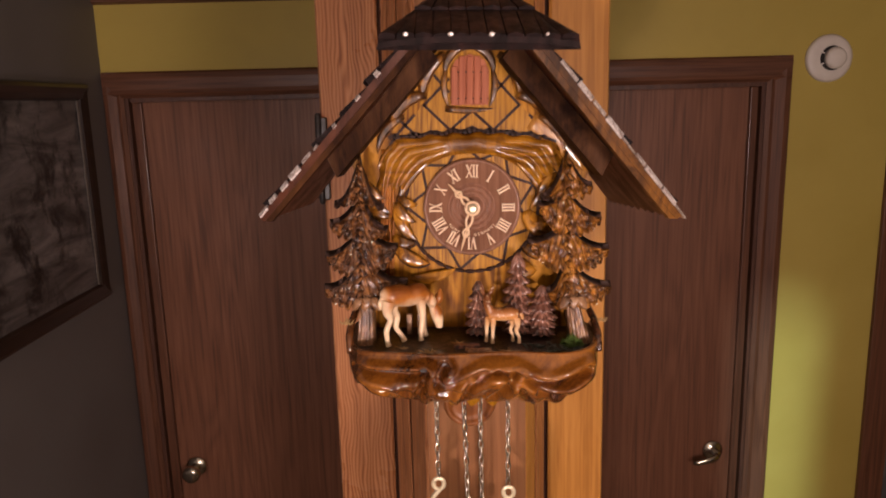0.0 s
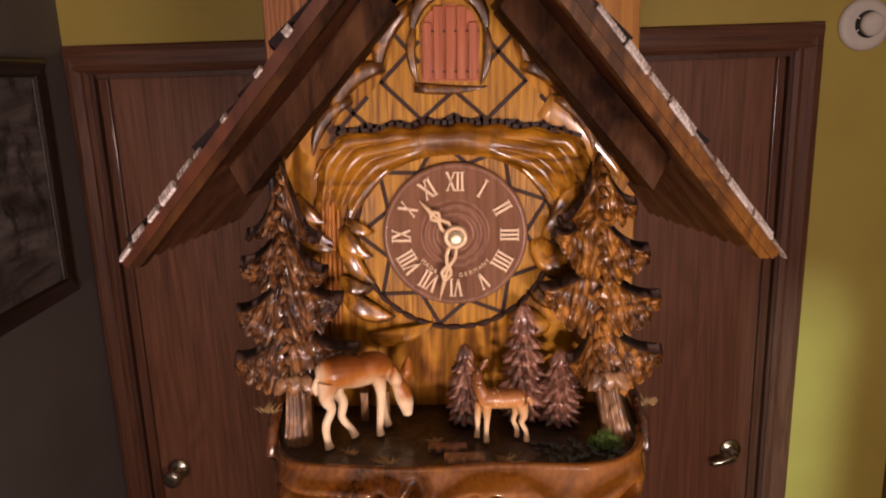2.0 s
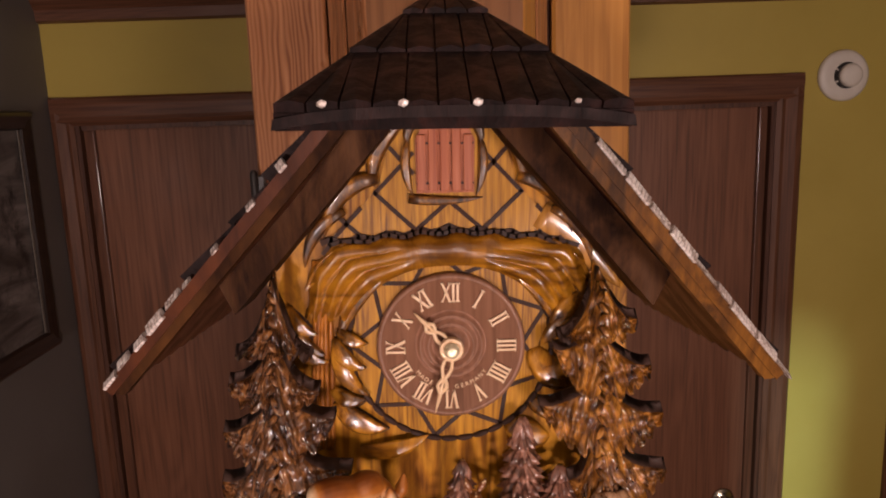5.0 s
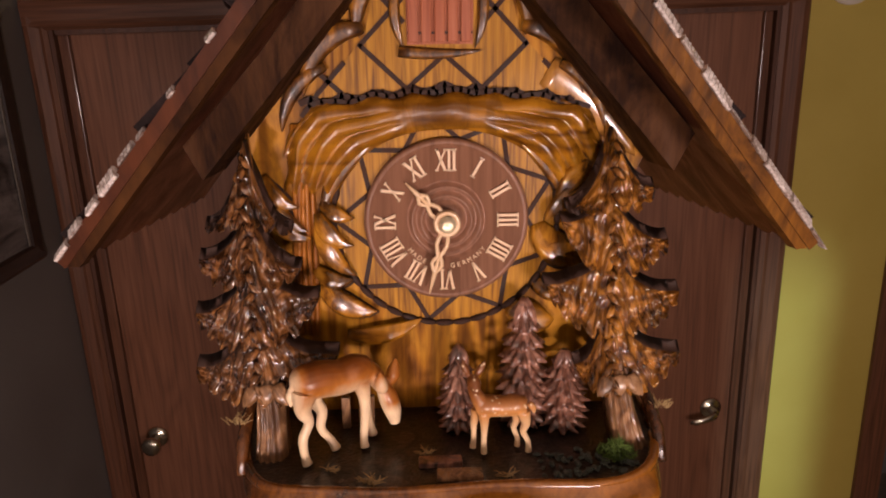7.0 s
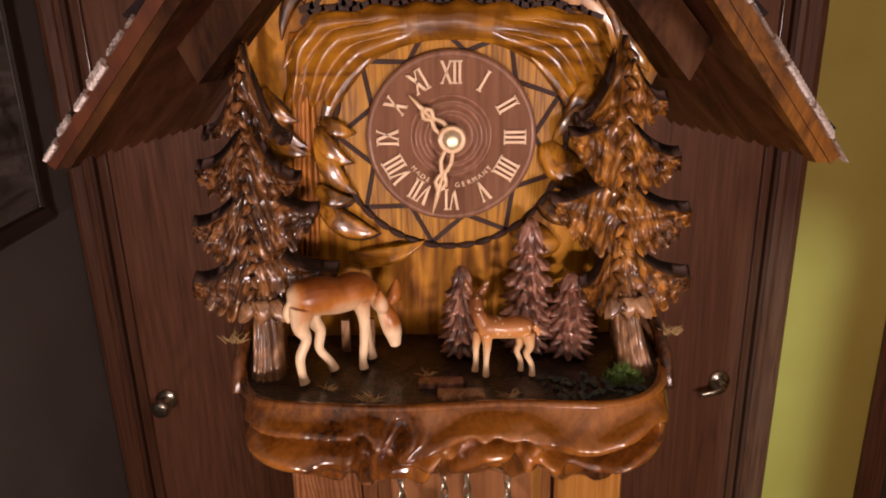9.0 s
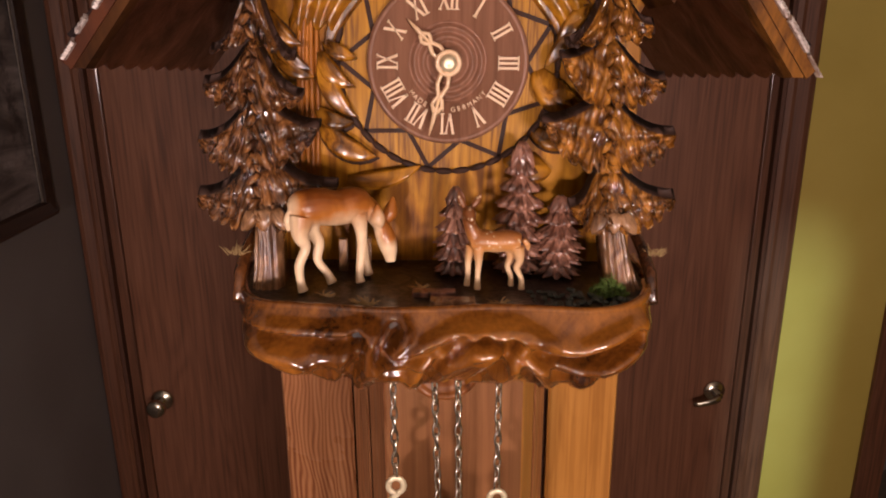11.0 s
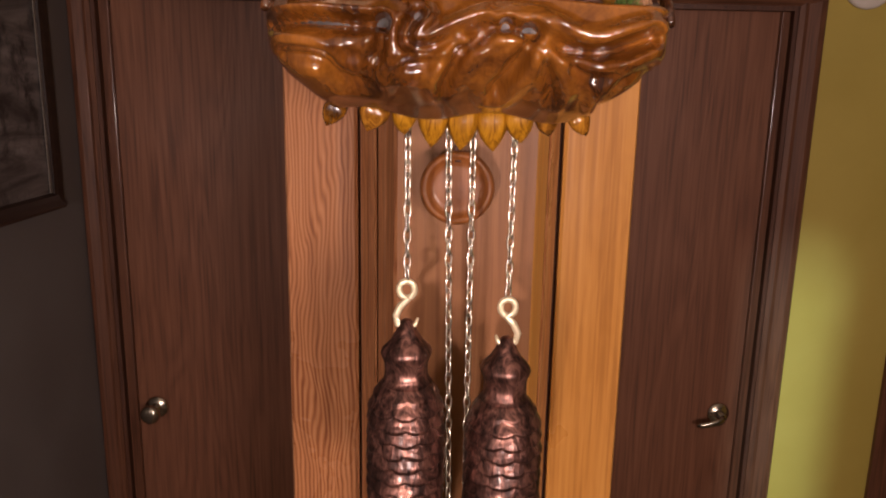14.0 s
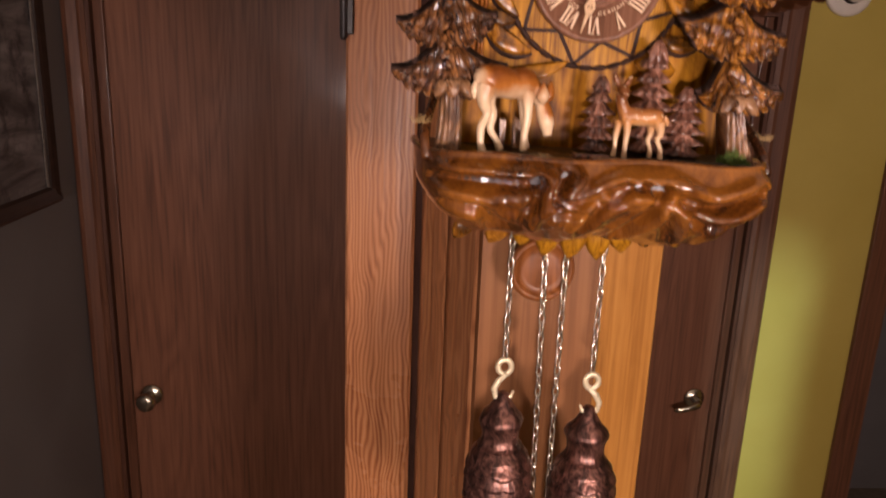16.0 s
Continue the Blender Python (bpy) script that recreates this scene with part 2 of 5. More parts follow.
# crown moulding along the wall with the doors
bm = bmesh.new()
prism(bm, [(WY, 2.295), (WY - 0.014, 2.30), (WY - 0.018, 2.325), (WY - 0.034, 2.345), (WY - 0.04, 2.37), (WY - 0.062, 2.395), (WY - 0.066, TOP), (WY, TOP)], lambda u, v, d: Vector((d, u, v)), LX, 3.2)
tagged(part("trim", bm, M_casing_h), "dark-stained wooden crown moulding", "moulding", kind="structure")


def casing(name, x0, x1, top, label, near=0.072):
    """A door's casing of two uprights and a head, with the jamb inside it; x0 and x1: the casing's outer edges."""
    ob = thing(name, ((x0 + x1) / 2, WY, 0), label, "door casing", kind="structure")
    w = 0.072
    prof = [(0, 0), (0, 0.010), (0.006, 0.016), (0.02, 0.018), (0.05, 0.014), (0.060, 0.016), (w, 0.009), (w, 0)]
    for side, x, wide in ((1, x0, near), (-1, x1, w)):
        bm = prism(bmesh.new(), [(x + side * u * wide / w, WY - v) for u, v in prof], plan, 0.0, top)
        part("upright", bm, M_casing, ob)
    bm = prism(bmesh.new(), [(WY - v, top - u) for u, v in prof], lambda u, v, d: Vector((d, u, v)), x0 + 0.004, x1 - 0.004)
    bmesh.ops.translate(bm, verts=bm.verts, vec=(0, -0.002, 0))
    part("head", bm, M_casing_h, ob)
    for side, x in ((1, x0 + near - 0.012), (-1, x1 - w + 0.012)):
        a, c = sorted((x, x + side * 0.022))
        part("jamb", boxed(a, c, WY - 0.004, WY + 0.118, 0, top - w + 0.01), M_jamb, ob)
        a, c = sorted((x + side * 0.0255, x + side * (0.048 if near == w else 0.052)))
        part("door_stop", boxed(a, c, WY + 0.008, WY + 0.0225, 0, top - w - 0.012, bevel=0.003), M_casing, ob)
    part("jamb", boxed(x0 + w, x1 - w, WY - 0.003, WY + 0.118, top - w - 0.012, top - w + 0.012), M_jamb, ob)
    return ob


def door(name, x0, x1, label):
    ob = thing(name, ((x0 + x1) / 2, WY + 0.03, 0), label, "door", kind="structure")
    part("slab", boxed(x0, x1, WY + 0.024, WY + 0.06, 0.012, 2.028, bevel=0.002), M_door, ob)
    return ob


casing("casing_west", LX + 0.002, 0.012, 2.112, "dark-stained wooden door casing in the corner", 0.058)
casing("casing_east", 0.028, 1.003, 2.112, "dark-stained wooden door casing")
door_w = door("door_1", -0.862, -0.098, "closed flush door of dark-stained oak veneer with a nickel knob")
door_e = door("door_2", 0.138, 0.900, "closed flush door of dark-stained oak veneer with a nickel lever")


def rose(bm, x, z):
    lathe(bm, [(0.032, 0), (0.033, 0.004), (0.030, 0.009), (0.016, 0.012), (0.0125, 0.014), (0.0125, 0.04)], Matrix.Translation((x, WY + 0.024, z)) @ TO_FRONT, 28)


bm = bmesh.new()
rose(bm, -0.806, 0.892)
lathe(bm, [(0.012, 0.036), (0.020, 0.042), (0.027, 0.052), (0.028, 0.060), (0.024, 0.068), (0.012, 0.072)], Matrix.Translation((-0.806, WY + 0.024, 0.892)) @ TO_FRONT, 28)
part("knob", bm, M_nickel, door_w, "round satin nickel door knob", True)
bm = bmesh.new()
rose(bm, 0.841, 0.892)
tube(bm, [(0.841, WY - 0.016, 0.892), (0.837, WY - 0.026, 0.891), (0.824, WY - 0.031, 0.887), (0.801, WY - 0.031, 0.880), (0.780, WY - 0.029, 0.875), (0.764, WY - 0.026, 0.874)], [0.011, 0.011, 0.0105, 0.0095, 0.009, 0.007], 12, 0.7)
part("lever", bm, M_nickel, door_e, "satin nickel lever handle", True)

# the cased opening at the end of the wall
op = thing("casing_opening", (EX + 0.04, WY, 0), "reddish dark-stained casing of a dark opening", "door casing", kind="structure")
part("upright", boxed(EX, EX + 0.08, WY - 0.016, WY, 0, 2.12, bevel=0.004), M_casing, op)
part("jamb", boxed(EX + 0.058, EX + 0.08, WY + 0.001, WY + 0.118, 0, 2.06), M_jamb, op)
part("upright", boxed(2.1, 2.18, WY - 0.016, WY, 0, 2.12, bevel=0.004), M_casing, op)
part("head", boxed(EX + 0.081, 2.099, WY - 0.015, WY, 2.05, 2.12, bevel=0.004), M_casing_h, op)

# smoke detector
det = thing("smoke_detector", (1.104, WY, 2.101), "round white plastic smoke detector on the olive wall", "smoke detector")
F = Matrix.Translation((1.104, WY - 0.0005, 2.101)) @ TO_FRONT
part("base", lathe(bmesh.new(), [(0.064, 0), (0.066, 0.004), (0.066, 0.012), (0.060, 0.017), (0.050, 0.019), (0.044, 0.019)], F, 40), M_white, det, "", True)
part("well", lathe(bmesh.new(), [(0.034, 0.016), (0.034, 0.0205), (0.004, 0.0205)], Matrix.Translation((0.004, 0, 0)) @ F, 40), M_dark, det, "dark vent ring")
part("cover", lathe(bmesh.new(), [(0.030, 0.020), (0.030, 0.028), (0.027, 0.035), (0.020, 0.038), (0.006, 0.039)], Matrix.Translation((0.011, 0, 0)) @ F, 40), M_white, det, "", True)
for a in (150, 210):
    p = Vector((1.108 + 0.031 * math.cos(radians(a)), WY - 0.0205, 2.101 + 0.031 * math.sin(radians(a))))
    bm = bmesh.new()
    bmesh.ops.create_cube(bm, size=1.0, matrix=Matrix.Translation(p) @ Matrix.Rotation(-radians(a), 4, "Y") @ Matrix.Diagonal((0.008, 0.003, 0.004, 1)))
    part("rib", bm, M_white, det)

# framed picture on the side wall
M_print, nt, b = mat_base("dark_landscape_print", 0.35)
f1 = noise_tex(nt, mapped(nt, (1, 3.0, 15.0)), 1.1, 6.0, 1.2, 0.6)
f2 = noise_tex(nt, mapped(nt, (1, 11.0, 8.0)), 1.0, 8.0, 0.4, 0.72)
c = mix(nt, 1.0, ramp(nt, f1, [(0.35, (0.045, 0.040, 0.037)), (0.70, (0.24, 0.22, 0.21))]), ramp(nt, f2, [(0.40, (0.14, 0.14, 0.14)), (0.52, (1, 1, 1))]), "MULTIPLY")
nt.links.new(c, b.inputs["Base Color"])
M_frame = wood("ebony_frame", (0.010, 0.005, 0.004), (0.018, 0.010, 0.007), (0.03, 0.016, 0.011), 200, 0.05, 1, 8.0, 0.35, 0.3)
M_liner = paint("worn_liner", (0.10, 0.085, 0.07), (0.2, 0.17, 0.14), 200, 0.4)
pic = thing("framed_picture", (LX, 1.0, 1.79), "dark monochrome landscape print in a wide black wooden frame", "picture")
PY0, PY1, PZ0, PZ1 = 0.50, 1.475, 1.505, 2.075
fp = [(0, 0), (0, 0.022), (0.008, 0.026), (0.022, 0.020), (0.034, 0.018), (0.04, 0.010), (0.04, 0)]
X0 = LX + 0.001
for z, s in ((PZ0, 1), (PZ1, -1)):
    part("rail", prism(bmesh.new(), [(X0 + v, z + s * u) for u, v in fp], lambda u, v, d: Vector((u, d, v)), PY0, PY1), M_frame, pic)
for y, s in ((PY0, 1), (PY1, -1)):
    part("stile", prism(bmesh.new(), [(X0 + v - 0.002, y + s * u) for u, v in fp], plan, PZ0 + 0.002, PZ1 - 0.002), M_frame, pic)
part("liner", boxed(X0 + 0.010, X0 + 0.0125, PY1 - 0.047, PY1 - 0.040, PZ0 + 0.04, PZ1 - 0.04), M_liner, pic, "worn grey inner edge")
part("print", boxed(X0, X0 + 0.008, PY0 + 0.03, PY1 - 0.03, PZ0 + 0.03, PZ1 - 0.03), M_print, pic, "dark misty landscape print")

# ---- the oak pier that carries the clock ----
pier = thing("oak_pier", (0.005, 0.3, 0), "panelled oak pier with mouldings between two boards", "pier", kind="structure")
PF = 0.125
part("panel", boxed(-0.039, 0.052, PF, PF + 0.30, 0, TOP), M_panel, pier, "smooth brown oak panel")


def strip(name, pts, material, label=""):
    return part(name, prism(bmesh.new(), pts, plan, 0, TOP), material, pier, label)


strip("board", [(-0.150, 0.314), (-0.1480, 0.311), (-0.086, 0.301), (-0.083, 0.303), (-0.083, 0.42), (-0.150, 0.42)], M_oak, "red oak board with bold grain")
strip("board", [(0.169, 0.314), (0.1670, 0.311), (0.104, 0.301), (0.101, 0.303), (0.101, 0.42), (0.169, 0.42)], M_oak2, "honey-coloured oak board")
strip("groove", [(-0.083, 0.310), (-0.076, 0.305), (-0.076, 0.42), (-0.083, 0.42)], M_groove)
strip("groove", [(0.101, 0.310), (0.093, 0.305), (0.093, 0.42), (0.101, 0.42)], M_groove)
for s, off in ((-1, 0.0), (1, 0.0135)):
    q = lambda x: s * x + off
    strip("moulding", [(q(0.0765), 0.262), (q(0.074), 0.250), (q(0.068), 0.238), (q(0.066), 0.226), (q(0.0605), 0.206), (q(0.0585), 0.204), (q(0.0585), 0.42), (q(0.0765), 0.42)], M_oak)
    strip("moulding", [(q(0.058), 0.208), (q(0.056), 0.190), (q(0.051), 0.172), (q(0.0485), 0.160), (q(0.0425), 0.143), (q(0.0395), 0.141), (q(0.0395), 0.40), (q(0.058), 0.40)], M_oak2 if s > 0 else M_oak)
# iron hinge on a board's outer edge
for x, z in ((-0.1475, 1.950),):
    h = thing("hinge", (x, 0.312, z), "small black iron hinge on the edge of the oak board", "hinge")
    part("leaf", boxed(x - 0.0045, x + 0.0045, 0.302, 0.313, z - 0.045, z + 0.045, bevel=0.001), M_black, h)
    bm = lathe(bmesh.new(), [(0.002, -0.05), (0.0035, -0.047), (0.0035, 0.047), (0.002, 0.05)], Matrix.Translation((x + (0.004 if x > 0 else -0.004), 0.302, z)), 12)
    part("knuckle", bm, M_black, h, "", True)

# ---- the cuckoo clock ----
M_front = wood("amber_front_board", (0.080, 0.022, 0.003), (0.36, 0.142, 0.009), (0.54, 0.250, 0.020), 300, 0.05, 2, 34.0, 0.40, 0.0, 0.65, 0.25, age=0.55, gloss=0.1)
M_lattice = wood("pale_oak_inlay", (0.12, 0.042, 0.003), (0.36, 0.155, 0.008), (0.50, 0.240, 0.017), 520, 0.05, 2, 50.0, 0.42, 0.05, 0.3, 0.4, gloss=0.15)
M_amber = stained("amber_carving", (0.030, 0.009, 0.002), (0.200, 0.070, 0.007), (0.50, 0.215, 0.022), 80, 0.22, 0.4, 0.2, gloss=0.45)
M_sweep = wood("amber_sweep", (0.050, 0.014, 0.002), (0.30, 0.115, 0.007), (0.50, 0.220, 0.016), 200, 0.06, 0, 30.0, 0.26, 0.25, 0.55, 0.2, age=0.5, gloss=0.4)
M_bark = wood("reddish_bark", (0.12, 0.034, 0.004), (0.32, 0.105, 0.010), (0.44, 0.165, 0.020), 380, 0.05, 2, 40.0, 0.46, 0.04, 0.4, 0.3, gloss=0.25)
M_varnish = wood("varnished_amber", (0.22, 0.085, 0.014), (0.40, 0.180, 0.035), (0.52, 0.25, 0.06), 300, 0.05, 2, 30.0, 0.24, 0.7, 0.3, 0.12, gloss=0.6)
M_scroll = stained("dark_scroll", (0.012, 0.004, 0.002), (0.090, 0.030, 0.005), (0.30, 0.120, 0.013), 110, 0.34, 0.15, 0.12, gloss=0.3)
# One carving stain twice: shaded for the left fir, lit for the right.
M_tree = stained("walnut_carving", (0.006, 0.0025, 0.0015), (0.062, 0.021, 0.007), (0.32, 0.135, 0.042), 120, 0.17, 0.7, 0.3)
M_tree_lit = stained("lit_walnut_carving", (0.016, 0.005, 0.002), (0.130, 0.044, 0.008), (0.48, 0.200, 0.032), 120, 0.17, 0.7, 0.3)
M_ledge = stained("ledge_carving", (0.026, 0.007, 0.002), (0.120, 0.036, 0.006), (0.31, 0.110, 0.015), 15, 0.15, 0.8, 0.05)
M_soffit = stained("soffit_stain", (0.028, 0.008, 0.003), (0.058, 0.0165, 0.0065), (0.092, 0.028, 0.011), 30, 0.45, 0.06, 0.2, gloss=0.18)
M_roof = stained("dark_roof_stain", (0.004, 0.0016, 0.0013), (0.009, 0.0032, 0.0026), (0.026, 0.0090, 0.0068), 60, 0.5, 0.0, 0.5, 700, gloss=0.12)
# Pale colour puts the lacquer's glints into the shingle ends and nicks.
M_glint = stained("shingle_end_glints", (0.34, 0.25, 0.21), (0.78, 0.68, 0.62), (0.90, 0.84, 0.80), 200, 0.15, 0.7, 0.9, 900)
# Burnt lines and rims, and the painted shade under the carved leaves.
M_line = paint("burnt_line_and_shade", (0.020, 0.007, 0.003), (0.045, 0.016, 0.007), 200, 0.8)
M_shutter = wood("red_shutter", (0.20, 0.042, 0.014), (0.34, 0.088, 0.032), (0.44, 0.14, 0.058), 420, 0.05, 2, 50.0, 0.45, 0.1, 0.3, gloss=0.25)
M_dial = wood("dial_walnut", (0.14, 0.064, 0.036), (0.22, 0.102, 0.058), (0.28, 0.135, 0.080), 420, 0.06, 2, 30.0, 0.42, 0.1, 0.3, gloss=0.3)
M_cream = paint("pale_limewood", (0.62, 0.40, 0.22), (0.76, 0.54, 0.32), 200, 0.38, 0.0, 0.3)
M_chain = paint("chain_brass", (0.70, 0.62, 0.48), (0.88, 0.80, 0.66), 300, 0.24, 1.0)
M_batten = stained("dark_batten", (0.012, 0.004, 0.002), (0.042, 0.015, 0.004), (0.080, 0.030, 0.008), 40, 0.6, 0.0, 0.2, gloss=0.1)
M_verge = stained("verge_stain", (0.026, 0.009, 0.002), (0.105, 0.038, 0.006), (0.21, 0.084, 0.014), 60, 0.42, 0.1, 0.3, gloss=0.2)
M_rim = stained("dark_rim", (0.010, 0.004, 0.002), (0.040, 0.013, 0.005), (0.15, 0.052, 0.014), 45, 0.22, 0.5, 0.2)
M_bob = wood("bob_wood", (0.11, 0.033, 0.009), (0.25, 0.083, 0.020), (0.34, 0.125, 0.034), 200, 0.05, 2, 20.0, 0.35, 0.1, 0.4, gloss=0.25)
M_hook = paint("brassed_hook", (0.70, 0.58, 0.36), (0.82, 0.72, 0.50), 150, 0.3, 0.35)
M_copper = stained("antiqued_copper", (0.012, 0.006, 0.005), (0.072, 0.031, 0.024), (0.34, 0.160, 0.120), 110, 0.32, 0.2, 0.6, 500, 0.75)
M_fir = stained("reddish_fir", (0.030, 0.010, 0.006), (0.170, 0.064, 0.037), (0.42, 0.215, 0.145), 160, 0.26, 0.5, 0.4)
M_soil = stained("dark_soil", (0.004, 0.003, 0.002), (0.013, 0.007, 0.004), (0.05, 0.024, 0.011), 120, 0.4, 0.3, 0.9, 600)
M_moss = paint("green_moss", (0.035, 0.07, 0.008), (0.13, 0.20, 0.03), 400, 0.7)
M_stone = paint("dark_gravel", (0.02, 0.026, 0.022), (0.08, 0.095, 0.075), 300, 0.45)
M_straw = paint("dry_straw", (0.30, 0.19, 0.07), (0.50, 0.34, 0.15), 200, 0.6)
M_trunk = stained("pale_trunk", (0.05, 0.019, 0.006), (0.20, 0.092, 0.034), (0.44, 0.25, 0.13), 130, 0.28, 0.4, 0.6)

rng = random.Random(7)
HZ = 1.9335
BY = 0.020
clock = thing("cuckoo_clock", (0, PF, 1.77), "carved wooden cuckoo clock with shingled roof and deer scene", "cuckoo clock")


def blade(bm, pts, width, thick, normal=(0, -1, 0), back=0.003, vein=0.45, full=0.15):
    """A carved leaf along points: two swelling halves with a vein between them, on a closed back."""
    nrm = Vector(normal).normalized()
    pts = [Vector(p) for p in pts]
    n = len(pts)
    rings = []
    for i, p in enumerate(pts):
        t = i / (n - 1)
        d = (pts[min(i + 1, n - 1)] - pts[max(i - 1, 0)]).normalized()
        side = d.cross(nrm).normalized()
        s = max(0.04, math.sin(math.pi * (full + (1 - full) * t)) ** 0.75)
        w, h = width * s, thick * (0.35 + 0.65 * s)
        ring = [bm.verts.new(p + side * w * a + nrm * h * b) for a, b in ((-1, 0), (-0.62, 0.9), (0, vein), (0.62, 0.9), (1, 0))]
        ring += [bm.verts.new(p + side * w * a - nrm * back) for a in (0.8, -0.8)]
        rings.append(ring)
    for a, b in zip(rings, rings[1:]):
        for k in range(7):
            bm.faces.new((a[k], a[(k + 1) % 7], b[(k + 1) % 7], b[k]))
    bm.faces.new(rings[0][::-1])
    bm.faces.new(rings[-1])
    return bm


def bow(a, b, sag=(0, 0, 0), n=7):
    a, b, s = Vector(a), Vector(b), Vector(sag)
    return [a.lerp(b, i / (n - 1)) + s * 4 * (i / (n - 1)) * (1 - i / (n - 1)) for i in range(n)]


# case and front board
bm = prism(bmesh.new(), [(-0.070, 1.812), (0.070, 1.812), (0.074, 1.965), (0, 2.06), (-0.074, 1.965)], front, BY + 0.008, PF - 0.001)
part("case", bm, M_soffit, clock, "dark-stained wooden case")
edge = [(-0.074, 1.816), (0.074, 1.816), (0.079, 1.84), (0.079, 1.945), (0.0865, 1.962), (0.0875, 1.972), (0.002, 2.072), (-0.0875, 1.974), (-0.0865, 1.964), (-0.079, 1.948), (-0.079, 1.84)]
part("front_board", prism(bmesh.new(), edge, front, BY, BY + 0.0075), M_front, clock, "amber-stained wooden front board with vertical grain")

# roof: two panels cut back under the hip, with scalloped eaves
RX, RZ = -0.003, 2.0875
EAVE_X, EAVE_Z, RF, RB = 0.1390, 1.9346, -0.034, 0.121
HIP_X, HIP_Z, HIP_F, HIP_B = 0.0567, 2.0425, -0.084, 0.075
HX = -0.0018
SLOPE = math.atan2(RZ - EAVE_Z, EAVE_X)
RUN = math.hypot(RZ - EAVE_Z, EAVE_X)


def on_roof(s, y, d, h):
    """A point of a roof slope: y, the way d down from the ridge, h over its face."""
    k = max(0.0, d / RUN) * max(0.0, y - RF) / (RB - RF)
    return Vector((RX + s * (d * math.cos(SLOPE) + h * math.sin(SLOPE) - 0.006 * k), y, RZ - d * math.sin(SLOPE) + h * math.cos(SLOPE) - 0.010 * k))


HD = (HIP_X - 0.014) / math.cos(SLOPE)


def verge(d):
    """The front edge of a slope leans out from the eave up to the hip's corner."""
    return RF - 0.034 * (RUN - d) / (RUN - HD)


for s in (-1, 1):
    pts = [(HIP_B, 0.0), (verge(HD), HD), (RF, RUN)]
    for k in range(1, 40):
        y = RF + (RB - RF) * k / 40
        pts.append((y, RUN - 0.0035 + 0.0035 * abs(math.cos(math.pi * k / 4))))
    pts += [(RB, RUN), (RB, 0.0)]
    bm = prism(bmesh.new(), pts, lambda u, v, d: on_roof(s, u, v, d), -0.0045, 0.0)
    for face in bm.faces:
        face.normal_update()
        if abs(face.normal.y) > 0.8:
            face.material_index = 1
    # Amber front edge on the right; the shaded left edge is coloured dark.
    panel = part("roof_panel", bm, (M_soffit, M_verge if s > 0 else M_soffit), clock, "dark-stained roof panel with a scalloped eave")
    # shingles, course by course
    me = None
    for c in range(7):
        for k in range(8):
            d = 0.012 + c * 0.0262
            y = verge(d + 0.03) + 0.0035 + k * 0.0251 + (0.0125 if c % 2 else 0)
            if d < 0.055 or y + 0.024 > RB or y - 0.012 < RF + (HIP_B - RF) * max(0.0, 1 - d / HD) - 0.06 * (d > HD):
                continue
            if me is None:
                bm = bmesh.new()
                vs = [bm.verts.new(p) for p in ((0, 0, 0), (0.0242, 0, 0), (0.0242, 0.029, 0), (0.0121, 0.0315, 0), (0, 0.029, 0), (0, 0, 0.0016), (0.0242, 0, 0.0016), (0.0242, 0.029, 0.0042), (0.0121, 0.0315, 0.0044), (0, 0.029, 0.0042))]
                for f in ((0, 1, 2, 3, 4), (5, 9, 8, 7, 6), (0, 5, 6, 1), (1, 6, 7, 2), (2, 7, 8, 3), (3, 8, 9, 4), (4, 9, 5, 0)):
                    bm.faces.new([vs[i] for i in f])
                bmesh.ops.recalc_face_normals(bm, faces=bm.faces)
                me = bpy.data.meshes.new("shingle")
                bm.to_mesh(me)
                bm.free()
                me.materials.append(M_roof)
            ob = new("shingle", me)
            ob.parent = panel
            o = on_roof(s, y, d, 0.0003)
            ex, ey = Vector((0, 1, 0)), Vector((s * math.cos(SLOPE), 0, -math.sin(SLOPE)))
            ez = Vector((s * math.sin(SLOPE), 0, math.cos(SLOPE)))
            m = Matrix((ex, ey, ez)).transposed().to_4x4()
            m.translation = o - Vector((0, PF, 1.77))
            ob.matrix_basis = m
    # fluted shingle ends along the front edge; their pale colour paints in glints
    d = HD + 0.012 if s > 0 else HD + 0.02
    while d < RUN - 0.004:
        ln = rng.uniform(0.009, 0.019) if s > 0 else rng.uniform(0.006, 0.010) if d > RUN - 0.06 else rng.uniform(0.003, 0.005)
        ln = min(ln, RUN + 0.003 - d)
        n = max(2, int(ln / 0.0018))
        bm = bmesh.new()
        w0, w1 = rng.uniform(-0.0014, 0.0002), rng.uniform(0.0016, 0.0030)
        rows = []
        for i in range(2 * n + 1):
            q = d + ln * i / (2 * n)
            dy = 0.0007 if i % 2 else 0.0
            rows.append([bm.verts.new(on_roof(s, verge(q) - 0.0022 + dy, q, w0)), bm.verts.new(on_roof(s, verge(q) - 0.0030 + dy, q, w0 * 0.2)), bm.verts.new(on_roof(s, verge(q) + 0.0015 + dy, q, w1)), bm.verts.new(on_roof(s, verge(q) + 0.004, q, w1 * 0.9)), bm.verts.new(on_roof(s, verge(q) + 0.002, q, w0))])
        for a, b in zip(rows, rows[1:]):
            for k in range(5):
                bm.faces.new((a[k], a[(k + 1) % 5], b[(k + 1) % 5], b[k]))
        bm.faces.new(rows[0][::-1])
        bm.faces.new(rows[-1])
        part("shingle_end", bm, M_glint, panel, "shingle end coloured pale for its glint")
        d += ln + (rng.uniform(0.0008, 0.0018) if s > 0 else rng.uniform(0.002, 0.006) if d > RUN - 0.07 else rng.uniform(0.014, 0.024))
